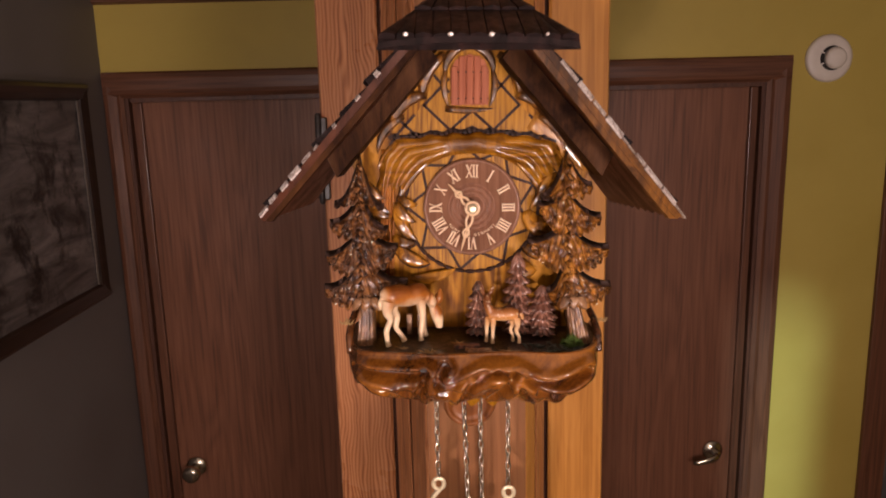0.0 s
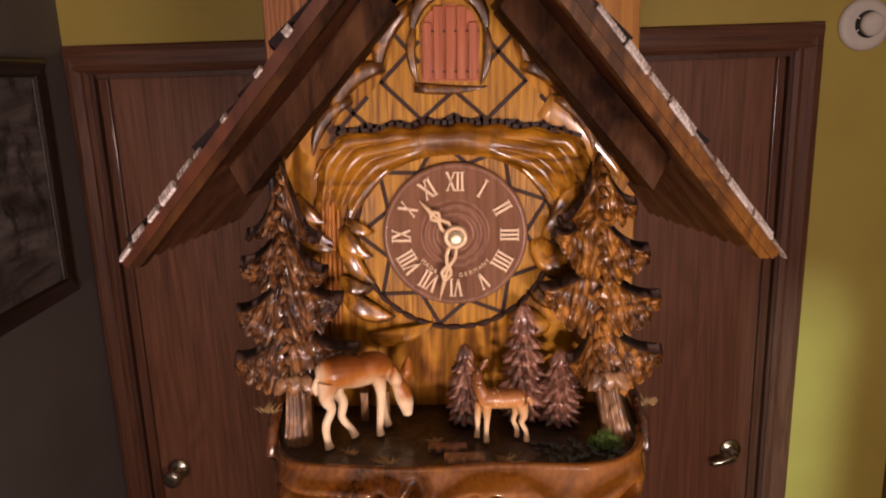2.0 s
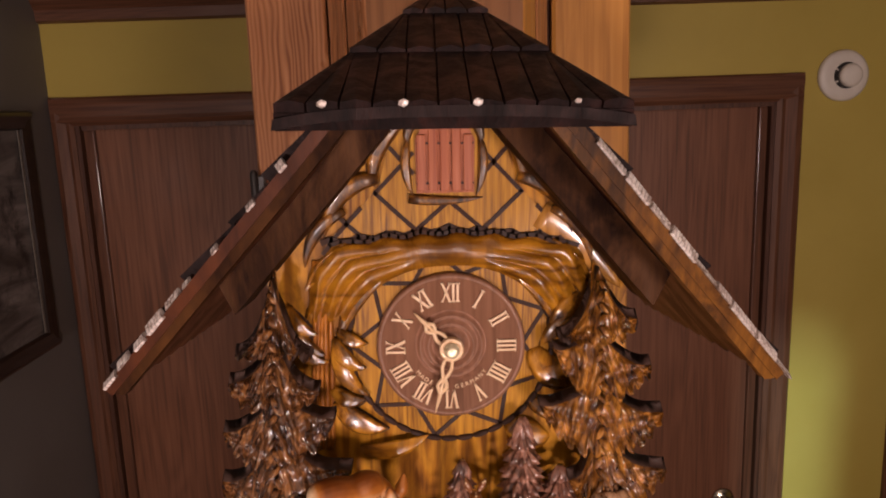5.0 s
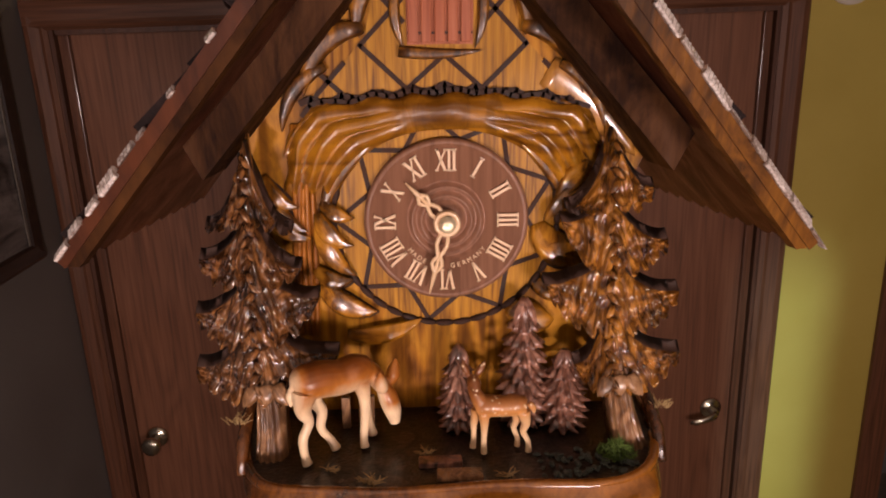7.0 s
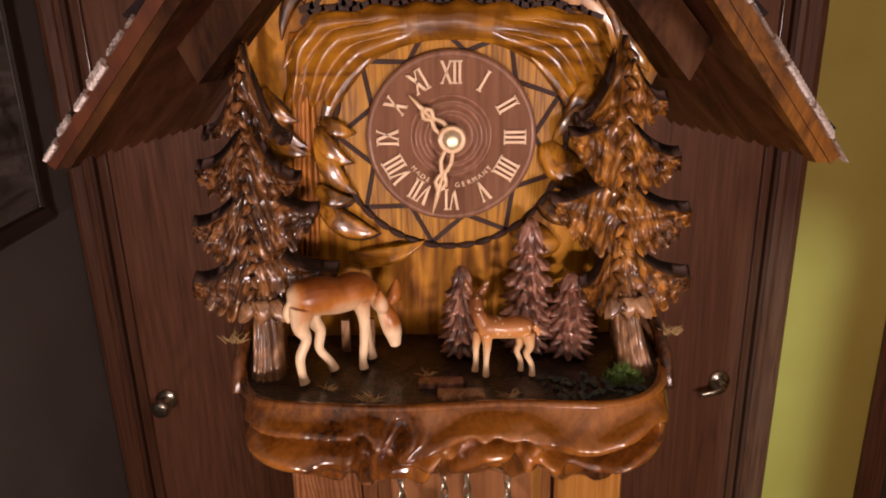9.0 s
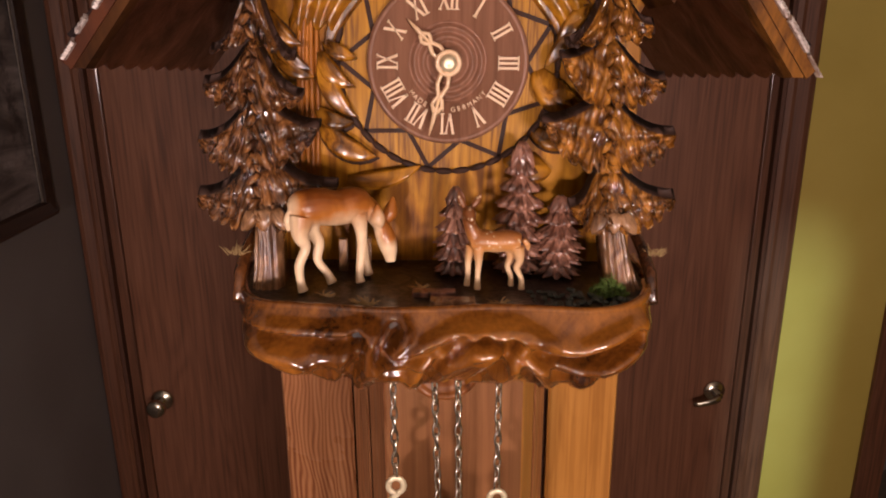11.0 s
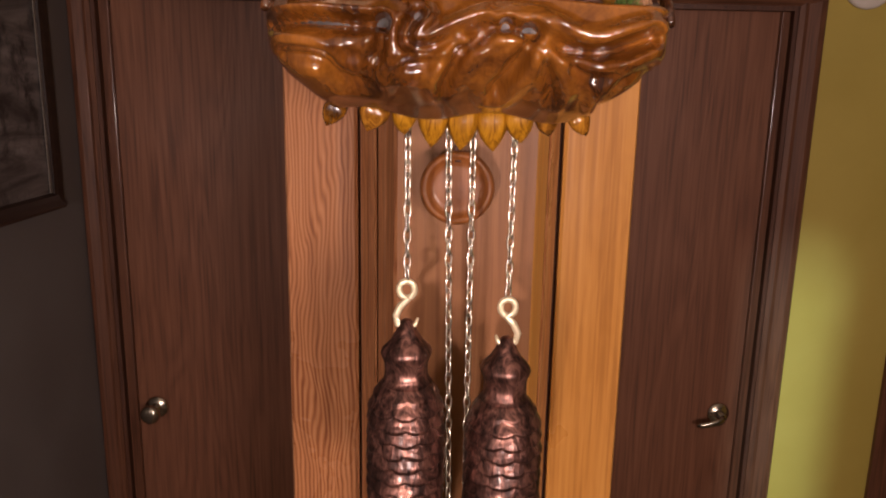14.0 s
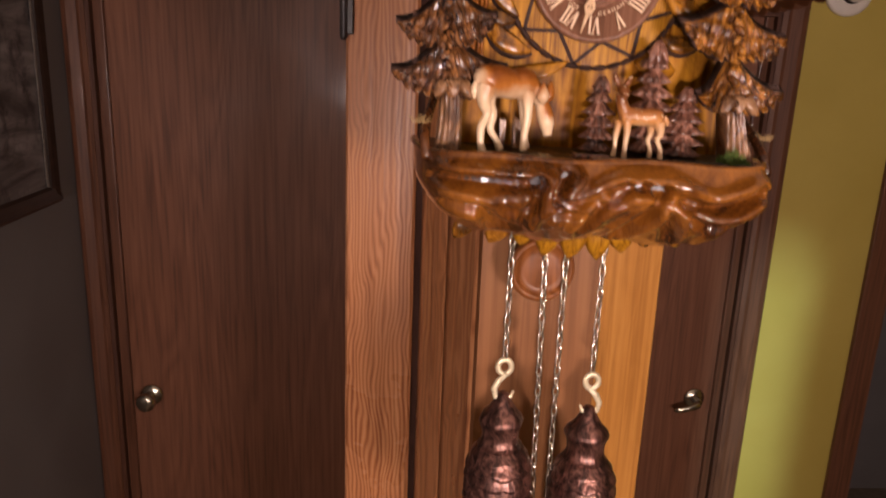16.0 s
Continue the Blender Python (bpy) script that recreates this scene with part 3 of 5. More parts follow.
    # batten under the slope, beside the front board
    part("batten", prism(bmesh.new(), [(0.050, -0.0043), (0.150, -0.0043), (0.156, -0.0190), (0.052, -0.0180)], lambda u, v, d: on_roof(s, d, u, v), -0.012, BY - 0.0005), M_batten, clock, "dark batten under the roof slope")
    # Left verge board takes the dark batten colour, standing in for shade.
    part("verge_board", prism(bmesh.new(), [(HD - 0.004, -0.0043), (0.206, -0.0043), (0.203, -0.0080), (HD - 0.004, -0.0084)], lambda u, v, d: on_roof(s, verge(u) + d, u, v), 0.0008, 0.0075), M_verge if s > 0 else M_batten, clock, "amber verge board under the roof edge" if s > 0 else "verge board coloured dark for shade under the roof edge")

# half-hip over the gable
A, B = Vector((HX - HIP_X, HIP_F, HIP_Z)), Vector((HX + HIP_X, HIP_F, HIP_Z))
C = Vector((HX + 0.002, HIP_B, 2.1054))
dn = (B - A).cross(C - A).normalized()
if dn.z < 0:
    dn = -dn
bm = bmesh.new()
up = [bm.verts.new(p) for p in (A, B, C)]
lo = [bm.verts.new(p - dn * 0.006) for p in (A, B, C)]
bm.faces.new(up)
bm.faces.new(lo[::-1])
for i in range(3):
    bm.faces.new((up[i], lo[i], lo[(i + 1) % 3], up[(i + 1) % 3]))
hip = part("hip_panel", bm, M_roof, clock, "nearly black half-hip over the gable")
mid = (A + B) / 2
rows = ((0.0, 0.37), (0.33, 0.70), (0.66, 0.97))
for t0, t1 in rows:
    half0, half1 = HIP_X * (1 - t0), HIP_X * (1 - t1)
    n = max(2, int(round(half0 * 2 / 0.0105)))
    for k in range(n):
        u0, u1 = -half0 + 2 * half0 * k / n, -half0 + 2 * half0 * (k + 1) / n
        bm = bmesh.new()

        def hp(u, t, h):
            lim = HIP_X * (1 - t)
            return Vector((HX + 0.002 * t + max(-lim, min(lim, u)), 0, 0)) + Vector((0, mid.y, mid.z)).lerp(Vector((0, C.y, C.z)), t) + dn * h
        thick = 0.0030 + rng.uniform(-0.0004, 0.0004)
        q = [hp(u0 + 0.0003, t0, 0.0002), hp(u1 - 0.0003, t0, 0.0002), hp(u1 - 0.0003, t1, 0.0002), hp(u0 + 0.0003, t1, 0.0002), hp(u0 + 0.0004, t0, thick), hp((u0 + u1) / 2, t0, thick + 0.0011), hp(u1 - 0.0004, t0, thick), hp(u1 - 0.0003, t1, 0.0012), hp(u0 + 0.0003, t1, 0.0012)]
        vs = [bm.verts.new(p) for p in q]
        for f in ((0, 3, 2, 1), (0, 1, 6, 5, 4), (1, 2, 7, 6), (2, 3, 8, 7), (3, 0, 4, 8), (4, 5, 8), (5, 7, 8), (5, 6, 7)):
            bm.faces.new([vs[i] for i in f])
        part("shingle", bm, M_roof, hip)
bm = bmesh.new()
for k in range(24):
    u0, u1 = -1 + k / 12, -1 + (k + 1) / 12
    fall = lambda u: HIP_Z - 0.0012 - 0.0036 * abs(u) ** 3
    prism(bm, [(HX + u0 * HIP_X * 1.012, fall(u0) - 0.0006), (HX + u1 * HIP_X * 1.012, fall(u1) - 0.0006), (HX + u1 * HIP_X, fall(u1) + 0.0030), (HX + u0 * HIP_X, fall(u0) + 0.0030)], front, HIP_F - 0.0012, HIP_F + 0.003)
bmesh.ops.remove_doubles(bm, verts=bm.verts, dist=0.00001)
part("eave_board", bm, M_roof, hip)
# Nicks in the eave edge, coloured pale to stand for glints.
for px in (-0.041, -0.016, 0.007, 0.038):
    r = 0.0015 if px < 0.01 else 0.0010
    bm = bmesh.new()
    bmesh.ops.create_icosphere(bm, subdivisions=1, radius=r, matrix=Matrix.Translation((HX + px, HIP_F - 0.0038, HIP_Z + 0.0026)) @ Matrix.Diagonal((1.2, 0.7, 0.9, 1)))
    part("chip", bm, M_glint, hip, "small nick coloured pale for a glint on the edge")

# pale inlay and lattice under the little door, and round the dial
inlay = [(-0.057, 1.984), (-0.041, 1.999), (-0.032, 2.010), (-0.028, 2.026), (-0.012, 2.046), (0.002, 2.052), (0.014, 2.046), (0.027, 2.026), (0.031, 2.010), (0.041, 1.999), (0.057, 1.984), (0.03, 1.986), (0.0, 1.990), (-0.03, 1.986)]
part("inlay", prism(bmesh.new(), inlay, front, BY - 0.0012, BY - 0.0001), M_lattice, clock, "pale oak inlay")
part("inlay", lathe(bmesh.new(), [(0.0475, 0), (0.0475, 0.0012), (0.0468, 0.0018), (0.03, 0.0018)], Matrix.Translation((0, BY - 0.0002, HZ)) @ TO_FRONT, 64), M_lattice, clock, "round pale oak inlay behind the dial")


def line(pts, y, w=0.0010, h=0.0006):
    bm = bmesh.new()
    for (x0, z0), (x1, z1) in zip(pts, pts[1:]):
        d = Vector((x1 - x0, 0, z1 - z0))
        n = Vector((-d.z, 0, d.x)).normalized() * w
        a, b = Vector((x0, y, z0)) - d.normalized() * w * 0.6, Vector((x1, y, z1)) + d.normalized() * w * 0.6
        prism(bm, [(a.x - n.x, a.z - n.z), (b.x - n.x, b.z - n.z), (b.x + n.x, b.z + n.z), (a.x + n.x, a.z + n.z)], front, y - h, y + 0.0003)
    return part("lattice", bm, M_line, clock, "dark burnt lattice line")


ly = BY - 0.0012
line([(-0.034, 2.006), (-0.0155, 1.9885), (0.0, 2.002), (0.0155, 1.9885), (0.0335, 2.006)], ly)
line([(-0.028, 2.028), (-0.0165, 2.015)], ly)
line([(-0.034, 2.006), (-0.0165, 2.024)], ly)
line([(0.0335, 2.006), (0.0165, 2.024)], ly)
line([(0.028, 2.028), (0.0165, 2.015)], ly)
for s in (-1, 1):
    line([(s * 0.052, 1.996), (s * 0.041, 1.986)], ly)
    line([(s * 0.041, 1.999), (s * 0.053, 1.986)], ly)
    line([(s * (0.059 - 0.0042 * k), 1.9835 + 0.0012 * math.sin(k * 1.9) + 0.0004 * k) for k in range(15)], ly, 0.0013, 0.0012)
ry = BY - 0.002
for k in range(18):
    a, c = radians(-180 + k * 20), radians(-160 + k * 20)
    r0, r1 = (0.0345, 0.0472) if k % 2 else (0.0472, 0.0345)
    line([(r0 * math.cos(a), HZ + r0 * math.sin(a)), (r1 * math.cos(c), HZ + r1 * math.sin(c))], ry, 0.0010, 0.0005)
bm = bmesh.new()
for k in range(39):
    a = radians(-165 + k * 9.2)
    p = Vector((0.0482 * math.cos(a), BY - 0.002, HZ + 0.0482 * math.sin(a)))
    bmesh.ops.create_icosphere(bm, subdivisions=2, radius=0.0043, matrix=Matrix.Translation(p) @ Matrix.Rotation(-a - radians(90), 4, "Y") @ Matrix.Diagonal((1.05, 0.55, 0.36, 1)))
part("scalloped_rim", bm, M_line, clock, "dark scalloped rim under the dial", True)

# the cuckoo's little door
shut = part("cuckoo_door", prism(bmesh.new(), [(-0.0150, 2.006), (0.0115, 2.006), (0.0118, 2.030), (0.0085, 2.037), (-0.0015, 2.041), (-0.0115, 2.037), (-0.0152, 2.030)], front, BY - 0.0035, BY - 0.0014), M_shutter, clock, "red-stained arched cuckoo door of slats")
for k in range(5):
    x = -0.0146 + k * 0.00528
    top = 2.0355 + (0.004 if 1 <= k <= 3 else 0.0)
    part("slat", boxed(x, x + 0.0043, BY - 0.0052, BY - 0.0036, 2.0068, top - (0.003 if k in (0, 4) else 0), bevel=0.0006), M_shutter, shut)
for z in (2.0105, 2.0285):
    part("crossbar", boxed(-0.0148, 0.0113, BY - 0.00505, BY - 0.0034, z - 0.0005, z + 0.0005), M_line, shut)
bm = bmesh.new()
for s in (-1, 1):
    blade(bm, bow((-0.002 + s * 0.002, BY - 0.004, 2.046), (-0.002 + s * 0.017, BY - 0.003, 2.026), (s * 0.004, 0, 0.004)), 0.0032, 0.0035)
    blade(bm, bow((-0.002 + s * 0.0165, BY - 0.003, 2.030), (-0.002 + s * 0.0145, BY - 0.003, 2.0045), (s * 0.0022, 0, 0)), 0.0022, 0.003)
blade(bm, bow((-0.0185, BY - 0.003, 2.0035), (0.0155, BY - 0.003, 2.0035), (0, 0, -0.0012)), 0.0024, 0.0024, full=0.42)
part("door_surround", bm, M_scroll, clock, "carved leaf surround", True)

# carved scrolls beside the inlay
for s in (-1, 1):
    o = -0.0005
    for x0, z0, x1, z1, sx, sz, w, th in ((0.0185, 2.041, 0.0335, 2.009, 0.006, 0.001, 0.0042, 0.0035), (0.032, 2.013, 0.0575, 1.986, 0.005, 0.006, 0.0046, 0.0038), (0.048, 1.998, 0.067, 1.972, 0.004, 0.003, 0.0032, 0.0030)):
        bm = blade(bmesh.new(), bow((o + s * x0, BY - 0.003, z0), (o + s * x1, BY - 0.002, z1), (s * sx, 0, sz)), w, th)
        part("carved_scroll", bm, M_scroll, clock, "carved amber leaf scroll", True)


def arc(r0, r1, a0, a1, y0, y1, n=12):
    out = []
    for i in range(n):
        t = i / (n - 1)
        a, r = radians(a0 + (a1 - a0) * t), r0 + (r1 - r0) * t
        out.append((r * math.cos(a), y0 + (y1 - y0) * t, HZ + r * math.sin(a)))
    return out


# carved sweep over the dial: one broad wing whose ends feather out into leaves
def sweep_point(u, v, lift):
    au = abs(u)
    r0 = 0.0385 + 0.0105 * au ** 1.6
    r1 = min(0.0532 / max(0.3, math.sin(radians(90 - 70 * au))), 0.0745) - 0.006 * max(0.0, au - 0.75) / 0.25
    tip = 0.055 * abs(math.sin(v * math.pi * 3.2 + 0.4)) + 0.05 * v
    a = radians(90 - math.copysign((70 + 100 * tip) * au, u))
    r = r0 + (r1 - r0) * v + 0.0010 * math.sin(u * 30) * v ** 3
    feather = abs(math.sin(v * math.pi * 3.2 + 0.4 - 1.2 * au)) * min(1.0, max(0.0, au - 0.28) / 0.35)
    swell = math.sin(math.pi * min(1.0, 0.12 + 0.84 * v)) ** 0.6
    h = 0.0016 + 0.0050 * swell * (1 - 0.55 * au ** 2) + 0.0032 * feather - 0.0015 * au ** 4
    h += 0.0006 * noise.noise(Vector((u * 4, v * 2, 2.2))) + 0.0004 * au * noise.noise(Vector((u * 12, v * 9, 7.2)))
    return Vector((r * math.cos(a), BY - (h if lift else -0.0006), HZ + r * math.sin(a)))


bm = bmesh.new()
NU, NV = 120, 26
top = [[bm.verts.new(sweep_point(-1 + 2 * i / NU, j / NV, True)) for i in range(NU + 1)] for j in range(NV + 1)]
for p, q in zip(top, top[1:]):
    for i in range(NU):
        bm.faces.new((p[i], p[i + 1], q[i + 1], q[i]))
edge = top[0] + [row[-1] for row in top[1:]] + top[-1][-2::-1] + [row[0] for row in top[-2:0:-1]]
base = [bm.verts.new((v.co.x, BY + 0.0006, v.co.z)) for v in edge]
for i in range(len(edge)):
    k = (i + 1) % len(edge)
    bm.faces.new((edge[i], edge[k], base[k], base[i]))
bmesh.ops.recalc_face_normals(bm, faces=bm.faces)
part("carved_sweep", bm, M_sweep, clock, "amber carved wing sweeping over the dial", True)
low = [sweep_point(-0.66 + 1.32 * k / 30, 1.0, True) for k in range(31)]
line([(p.x, p.z + 0.0002 + 0.0010 * abs(math.sin(k * 0.78)) + rng.uniform(0, 0.0004)) for k, p in enumerate(low)], BY - 0.0024, 0.0010, 0.0012)
for s in (-1, 1):
    f = lambda a: a if s > 0 else 180 - a
    for r0, r1, a0, a1, w, th in ((0.0560, 0.0660, 52, 16, 0.0042, 0.0055), (0.0465, 0.0530, 48, 2, 0.0042, 0.0050), (0.0680, 0.0730, 46, 22, 0.0036, 0.0045)):
        bm = blade(bmesh.new(), arc(r0, r1, f(a0), f(a1), BY - 0.002, BY - 0.0015, 14), w, th, vein=0.2)
        part("sweeping_leaf", bm, M_amber, clock, "carved leaf at the end of the sweep", True)

# a bare carved trunk beside the dial
RELIEF = 0.957
bm = bmesh.new()
for k in range(5):
    x0, x1 = -0.0662 + k * 0.0021, -0.0700 + k * 0.0021
    pts = [(x0 + (x1 - x0) * t + 0.0006 * math.sin(5 * t + k), BY - 0.0012 - 0.0009 * (k % 2), 1.9765 - 0.098 * t) for t in [i / 14 for i in range(15)]]
    tube(bm, pts, [0.0013 + 0.0003 * math.sin(i * 1.7 + k) for i in range(15)], 8)
part("carved_trunk", bm, M_bark, clock, "reddish carved tree trunk beside the dial", True)

# single carved leaves beside and below the dial
left_leaves = ((-0.080, 1.954, -0.0655, 1.940, 0.0040), (-0.079, 1.948, -0.062, 1.929, 0.0042), (-0.078, 1.939, -0.0605, 1.9260, 0.0038), (-0.0575, 1.937, -0.0425, 1.922, 0.0044), (-0.0575, 1.934, -0.0415, 1.908, 0.0046),
               (-0.056, 1.9415, -0.0415, 1.935, 0.0036), (-0.0595, 1.911, -0.0430, 1.906, 0.0042), (-0.058, 1.904, -0.0330, 1.890, 0.0056), (-0.047, 1.8785, -0.0120, 1.886, 0.0044))
right_leaves = ((0.066, 1.958, 0.0490, 1.941, 0.0048), (0.067, 1.950, 0.0445, 1.932, 0.0046), (0.0415, 1.930, 0.0630, 1.912, 0.0078), (0.062, 1.913, 0.0445, 1.919, 0.0046),
                (0.040, 1.903, 0.0620, 1.899, 0.0048), (0.029, 1.891, 0.0500, 1.884, 0.0078))
for x0, z0, x1, z1, w in left_leaves + right_leaves:
    j = lambda: rng.uniform(-0.0008, 0.0008)
    d = Vector((x1 - x0, 0, z1 - z0))
    tilt = -0.55 if x0 < 0 else 0.35
    bm = blade(bmesh.new(), bow((x0, BY - 0.0020, z0), (x1, BY - 0.0045, z1), (d.z * 0.10 + j(), -0.0022, -d.x * 0.10 + j()), 11), w, 0.0030 if z0 > 1.8925 else 0.0010, normal=(tilt * 0.4, -1, 0.25), vein=0.15, full=0.12)
    leaf = part("carved_leaf", bm, M_amber if z0 > 1.8925 else M_sweep, clock, "", True)
    if z0 < 1.8925:
        continue
    # Dark sheet below the leaf, painted in for the shade at its edge.
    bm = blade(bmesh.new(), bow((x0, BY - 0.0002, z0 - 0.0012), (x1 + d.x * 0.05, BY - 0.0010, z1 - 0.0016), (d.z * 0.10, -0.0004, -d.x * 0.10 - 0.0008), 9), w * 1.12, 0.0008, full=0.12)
    part("undercut", bm, M_line, leaf, "dark sheet painting in the shade under the leaf", True)
# smooth varnished leaf between the sweep and the roof, added to catch glare
bm = blade(bmesh.new(), bow((0.0440, BY - 0.0010, 1.997), (0.0845, BY - 0.0012, 1.960), (0.0020, 0, 0.0020), 13), 0.0085, 0.0016, normal=(-0.02, -1, -0.05), vein=0.93, full=0.30)
part("smooth_leaf", bm, M_varnish, clock, "smooth glossy leaf added to catch glare beside the sweep", True)

# dial
RELIEF = 1.0
F = Matrix.Translation((0, BY - 0.001, HZ)) @ TO_FRONT
rings = [(0.0348, 0), (0.0352, 0.003), (0.0350, 0.0048), (0.0338, 0.0058), (0.0326, 0.0054), (0.0322, 0.0046), (0.0178, 0.0046), (0.0170, 0.0018), (0.0162, 0.0018), (0.0152, 0.0050), (0.0142, 0.0054), (0.0134, 0.0020), (0.0124, 0.0018), (0.0114, 0.0054), (0.0102, 0.0056), (0.0094, 0.0020), (0.0084, 0.0018), (0.0076, 0.0044), (0.004, 0.0044)]
dial = part("dial", lathe(bmesh.new(), rings, F, 72), M_dial, clock, "turned walnut dial with raised rings", True)
DY = BY - 0.001 - 0.0048


def stroke(bm, m, x0, y0, x1, y1, w):
    d = Vector((x1 - x0, y1 - y0, 0))
    n = Vector((-d.y, d.x, 0)).normalized() * w
    prism(bm, [(x0 - n.x, y0 - n.y), (x1 - n.x, y1 - n.y), (x1 + n.x, y1 + n.y), (x0 + n.x, y0 + n.y)], lambda u, v, h: m @ Vector((u, v, h)), 0, 0.0011)


def numeral(text, hour):
    a = radians(-30 * hour)
    m = Matrix.Translation((0, DY, HZ)) @ TO_FRONT @ Matrix.Rotation(a, 4, "Z") @ Matrix.Translation((0, 0.0262, 0))
    wide = {"I": 0.0021, "V": 0.0044, "X": 0.0046}
    total = sum(wide[c] for c in text)
    x, h = -total / 2, 0.0043
    bm = bmesh.new()
    for c in text:
        w, cx = wide[c], x + wide[c] / 2
        if c == "I":
            stroke(bm, m, cx, -h, cx, h, 0.00052)
            for e in (-h, h):
                stroke(bm, m, cx - 0.0010, e, cx + 0.0010, e, 0.00028)
        elif c == "V":
            stroke(bm, m, cx - 0.0016, h, cx, -h, 0.00058)
            stroke(bm, m, cx + 0.0016, h, cx, -h, 0.00030)
            for e in (-0.0016, 0.0016):
                stroke(bm, m, cx + e - 0.0007, h, cx + e + 0.0007, h, 0.00028)
        else:
            stroke(bm, m, cx - 0.0017, h, cx + 0.0017, -h, 0.00058)
            stroke(bm, m, cx + 0.0017, h, cx - 0.0017, -h, 0.00030)
            for e in (-0.0017, 0.0017):
                for g in (-h, h):
                    stroke(bm, m, cx + e - 0.0007, g, cx + e + 0.0007, g, 0.00028)
        x += w
    part("numeral", bm, M_cream, dial, "pale raised Roman numeral")


for hour, text in enumerate(("XII", "I", "II", "III", "IIII", "V", "VI", "VII", "VIII", "IX", "X", "XI")):
    numeral(text, hour)

# small lettering on the lower half of the dial
word = "MADE IN GERMANY"
for k, ch in enumerate(word):
    if ch == " ":
        continue
    cu = bpy.data.curves.new("letter", "FONT")
    cu.body, cu.size, cu.extrude, cu.align_x = ch, 0.0029, 0.0002, "CENTER"
    tmp = new("letter_source", cu)
    bpy.context.view_layer.update()
    me = bpy.data.meshes.new_from_object(tmp.evaluated_get(bpy.context.evaluated_depsgraph_get()))
    bpy.data.objects.remove(tmp)
    a = radians(-90 + (k - 7) * 7.2)
    m = Matrix.Translation((0, DY + 0.0002, HZ)) @ TO_FRONT @ Matrix.Rotation(a + radians(90), 4, "Z") @ Matrix.Translation((0, -0.0212, 0.0003))
    bm = bmesh.new()
    bm.from_mesh(me)
    bmesh.ops.transform(bm, matrix=m, verts=bm.verts)
    bpy.data.meshes.remove(me)
    part("letter", bm, M_cream, dial, "small pale letter")

# hands
def hand(name, angle, length, y, label):
    m = Matrix.Translation((0, y, HZ)) @ TO_FRONT @ Matrix.Rotation(radians(-angle), 4, "Z")
    bm = bmesh.new()
    L = length
    for s in (-1, 1):
        pts = [m @ Vector((s * x * 0.001, v * L, 0)) for x, v in ((0.9, 0.10), (1.9, 0.20), (2.2, 0.30), (1.2, 0.40), (0.5, 0.46), (1.7, 0.52), (2.2, 0.58), (1.2, 0.64), (0.3, 0.68))]
        tube(bm, pts, 0.00092, 8, 0.8)
    tube(bm, [m @ Vector((0, v * L, 0)) for v in (0.40, 0.62, 0.70, 0.80, 1.0)], [0.0006, 0.0008, 0.0011, 0.0009, 0.0003], 8, 0.7)
    lathe(bm, [(0.0056, -0.0006), (0.0057, 0.0004), (0.0050, 0.0010), (0.0040, 0.0004), (0.0030, 0.0002)], m, 24)
    part(name, bm, M_cream, clock, label, True)


hand("hour_hand", 315.5, 0.0245, DY - 0.0035, "carved pale wooden hour hand")
hand("minute_hand", 194.5, 0.0318, DY - 0.0058, "carved pale wooden minute hand")
bm = lathe(bmesh.new(), [(0.0036, 0), (0.0036, 0.0012), (0.0030, 0.0014), (0.0028, 0.0038), (0.0020, 0.0046), (0.0008, 0.0042)], Matrix.Translation((0, DY - 0.0066, HZ)) @ TO_FRONT, 24)
part("hand_nut", bm, M_hook, clock, "polished brass hand nut", True)


# carved fir trees at both sides
RELIEF = 0.957


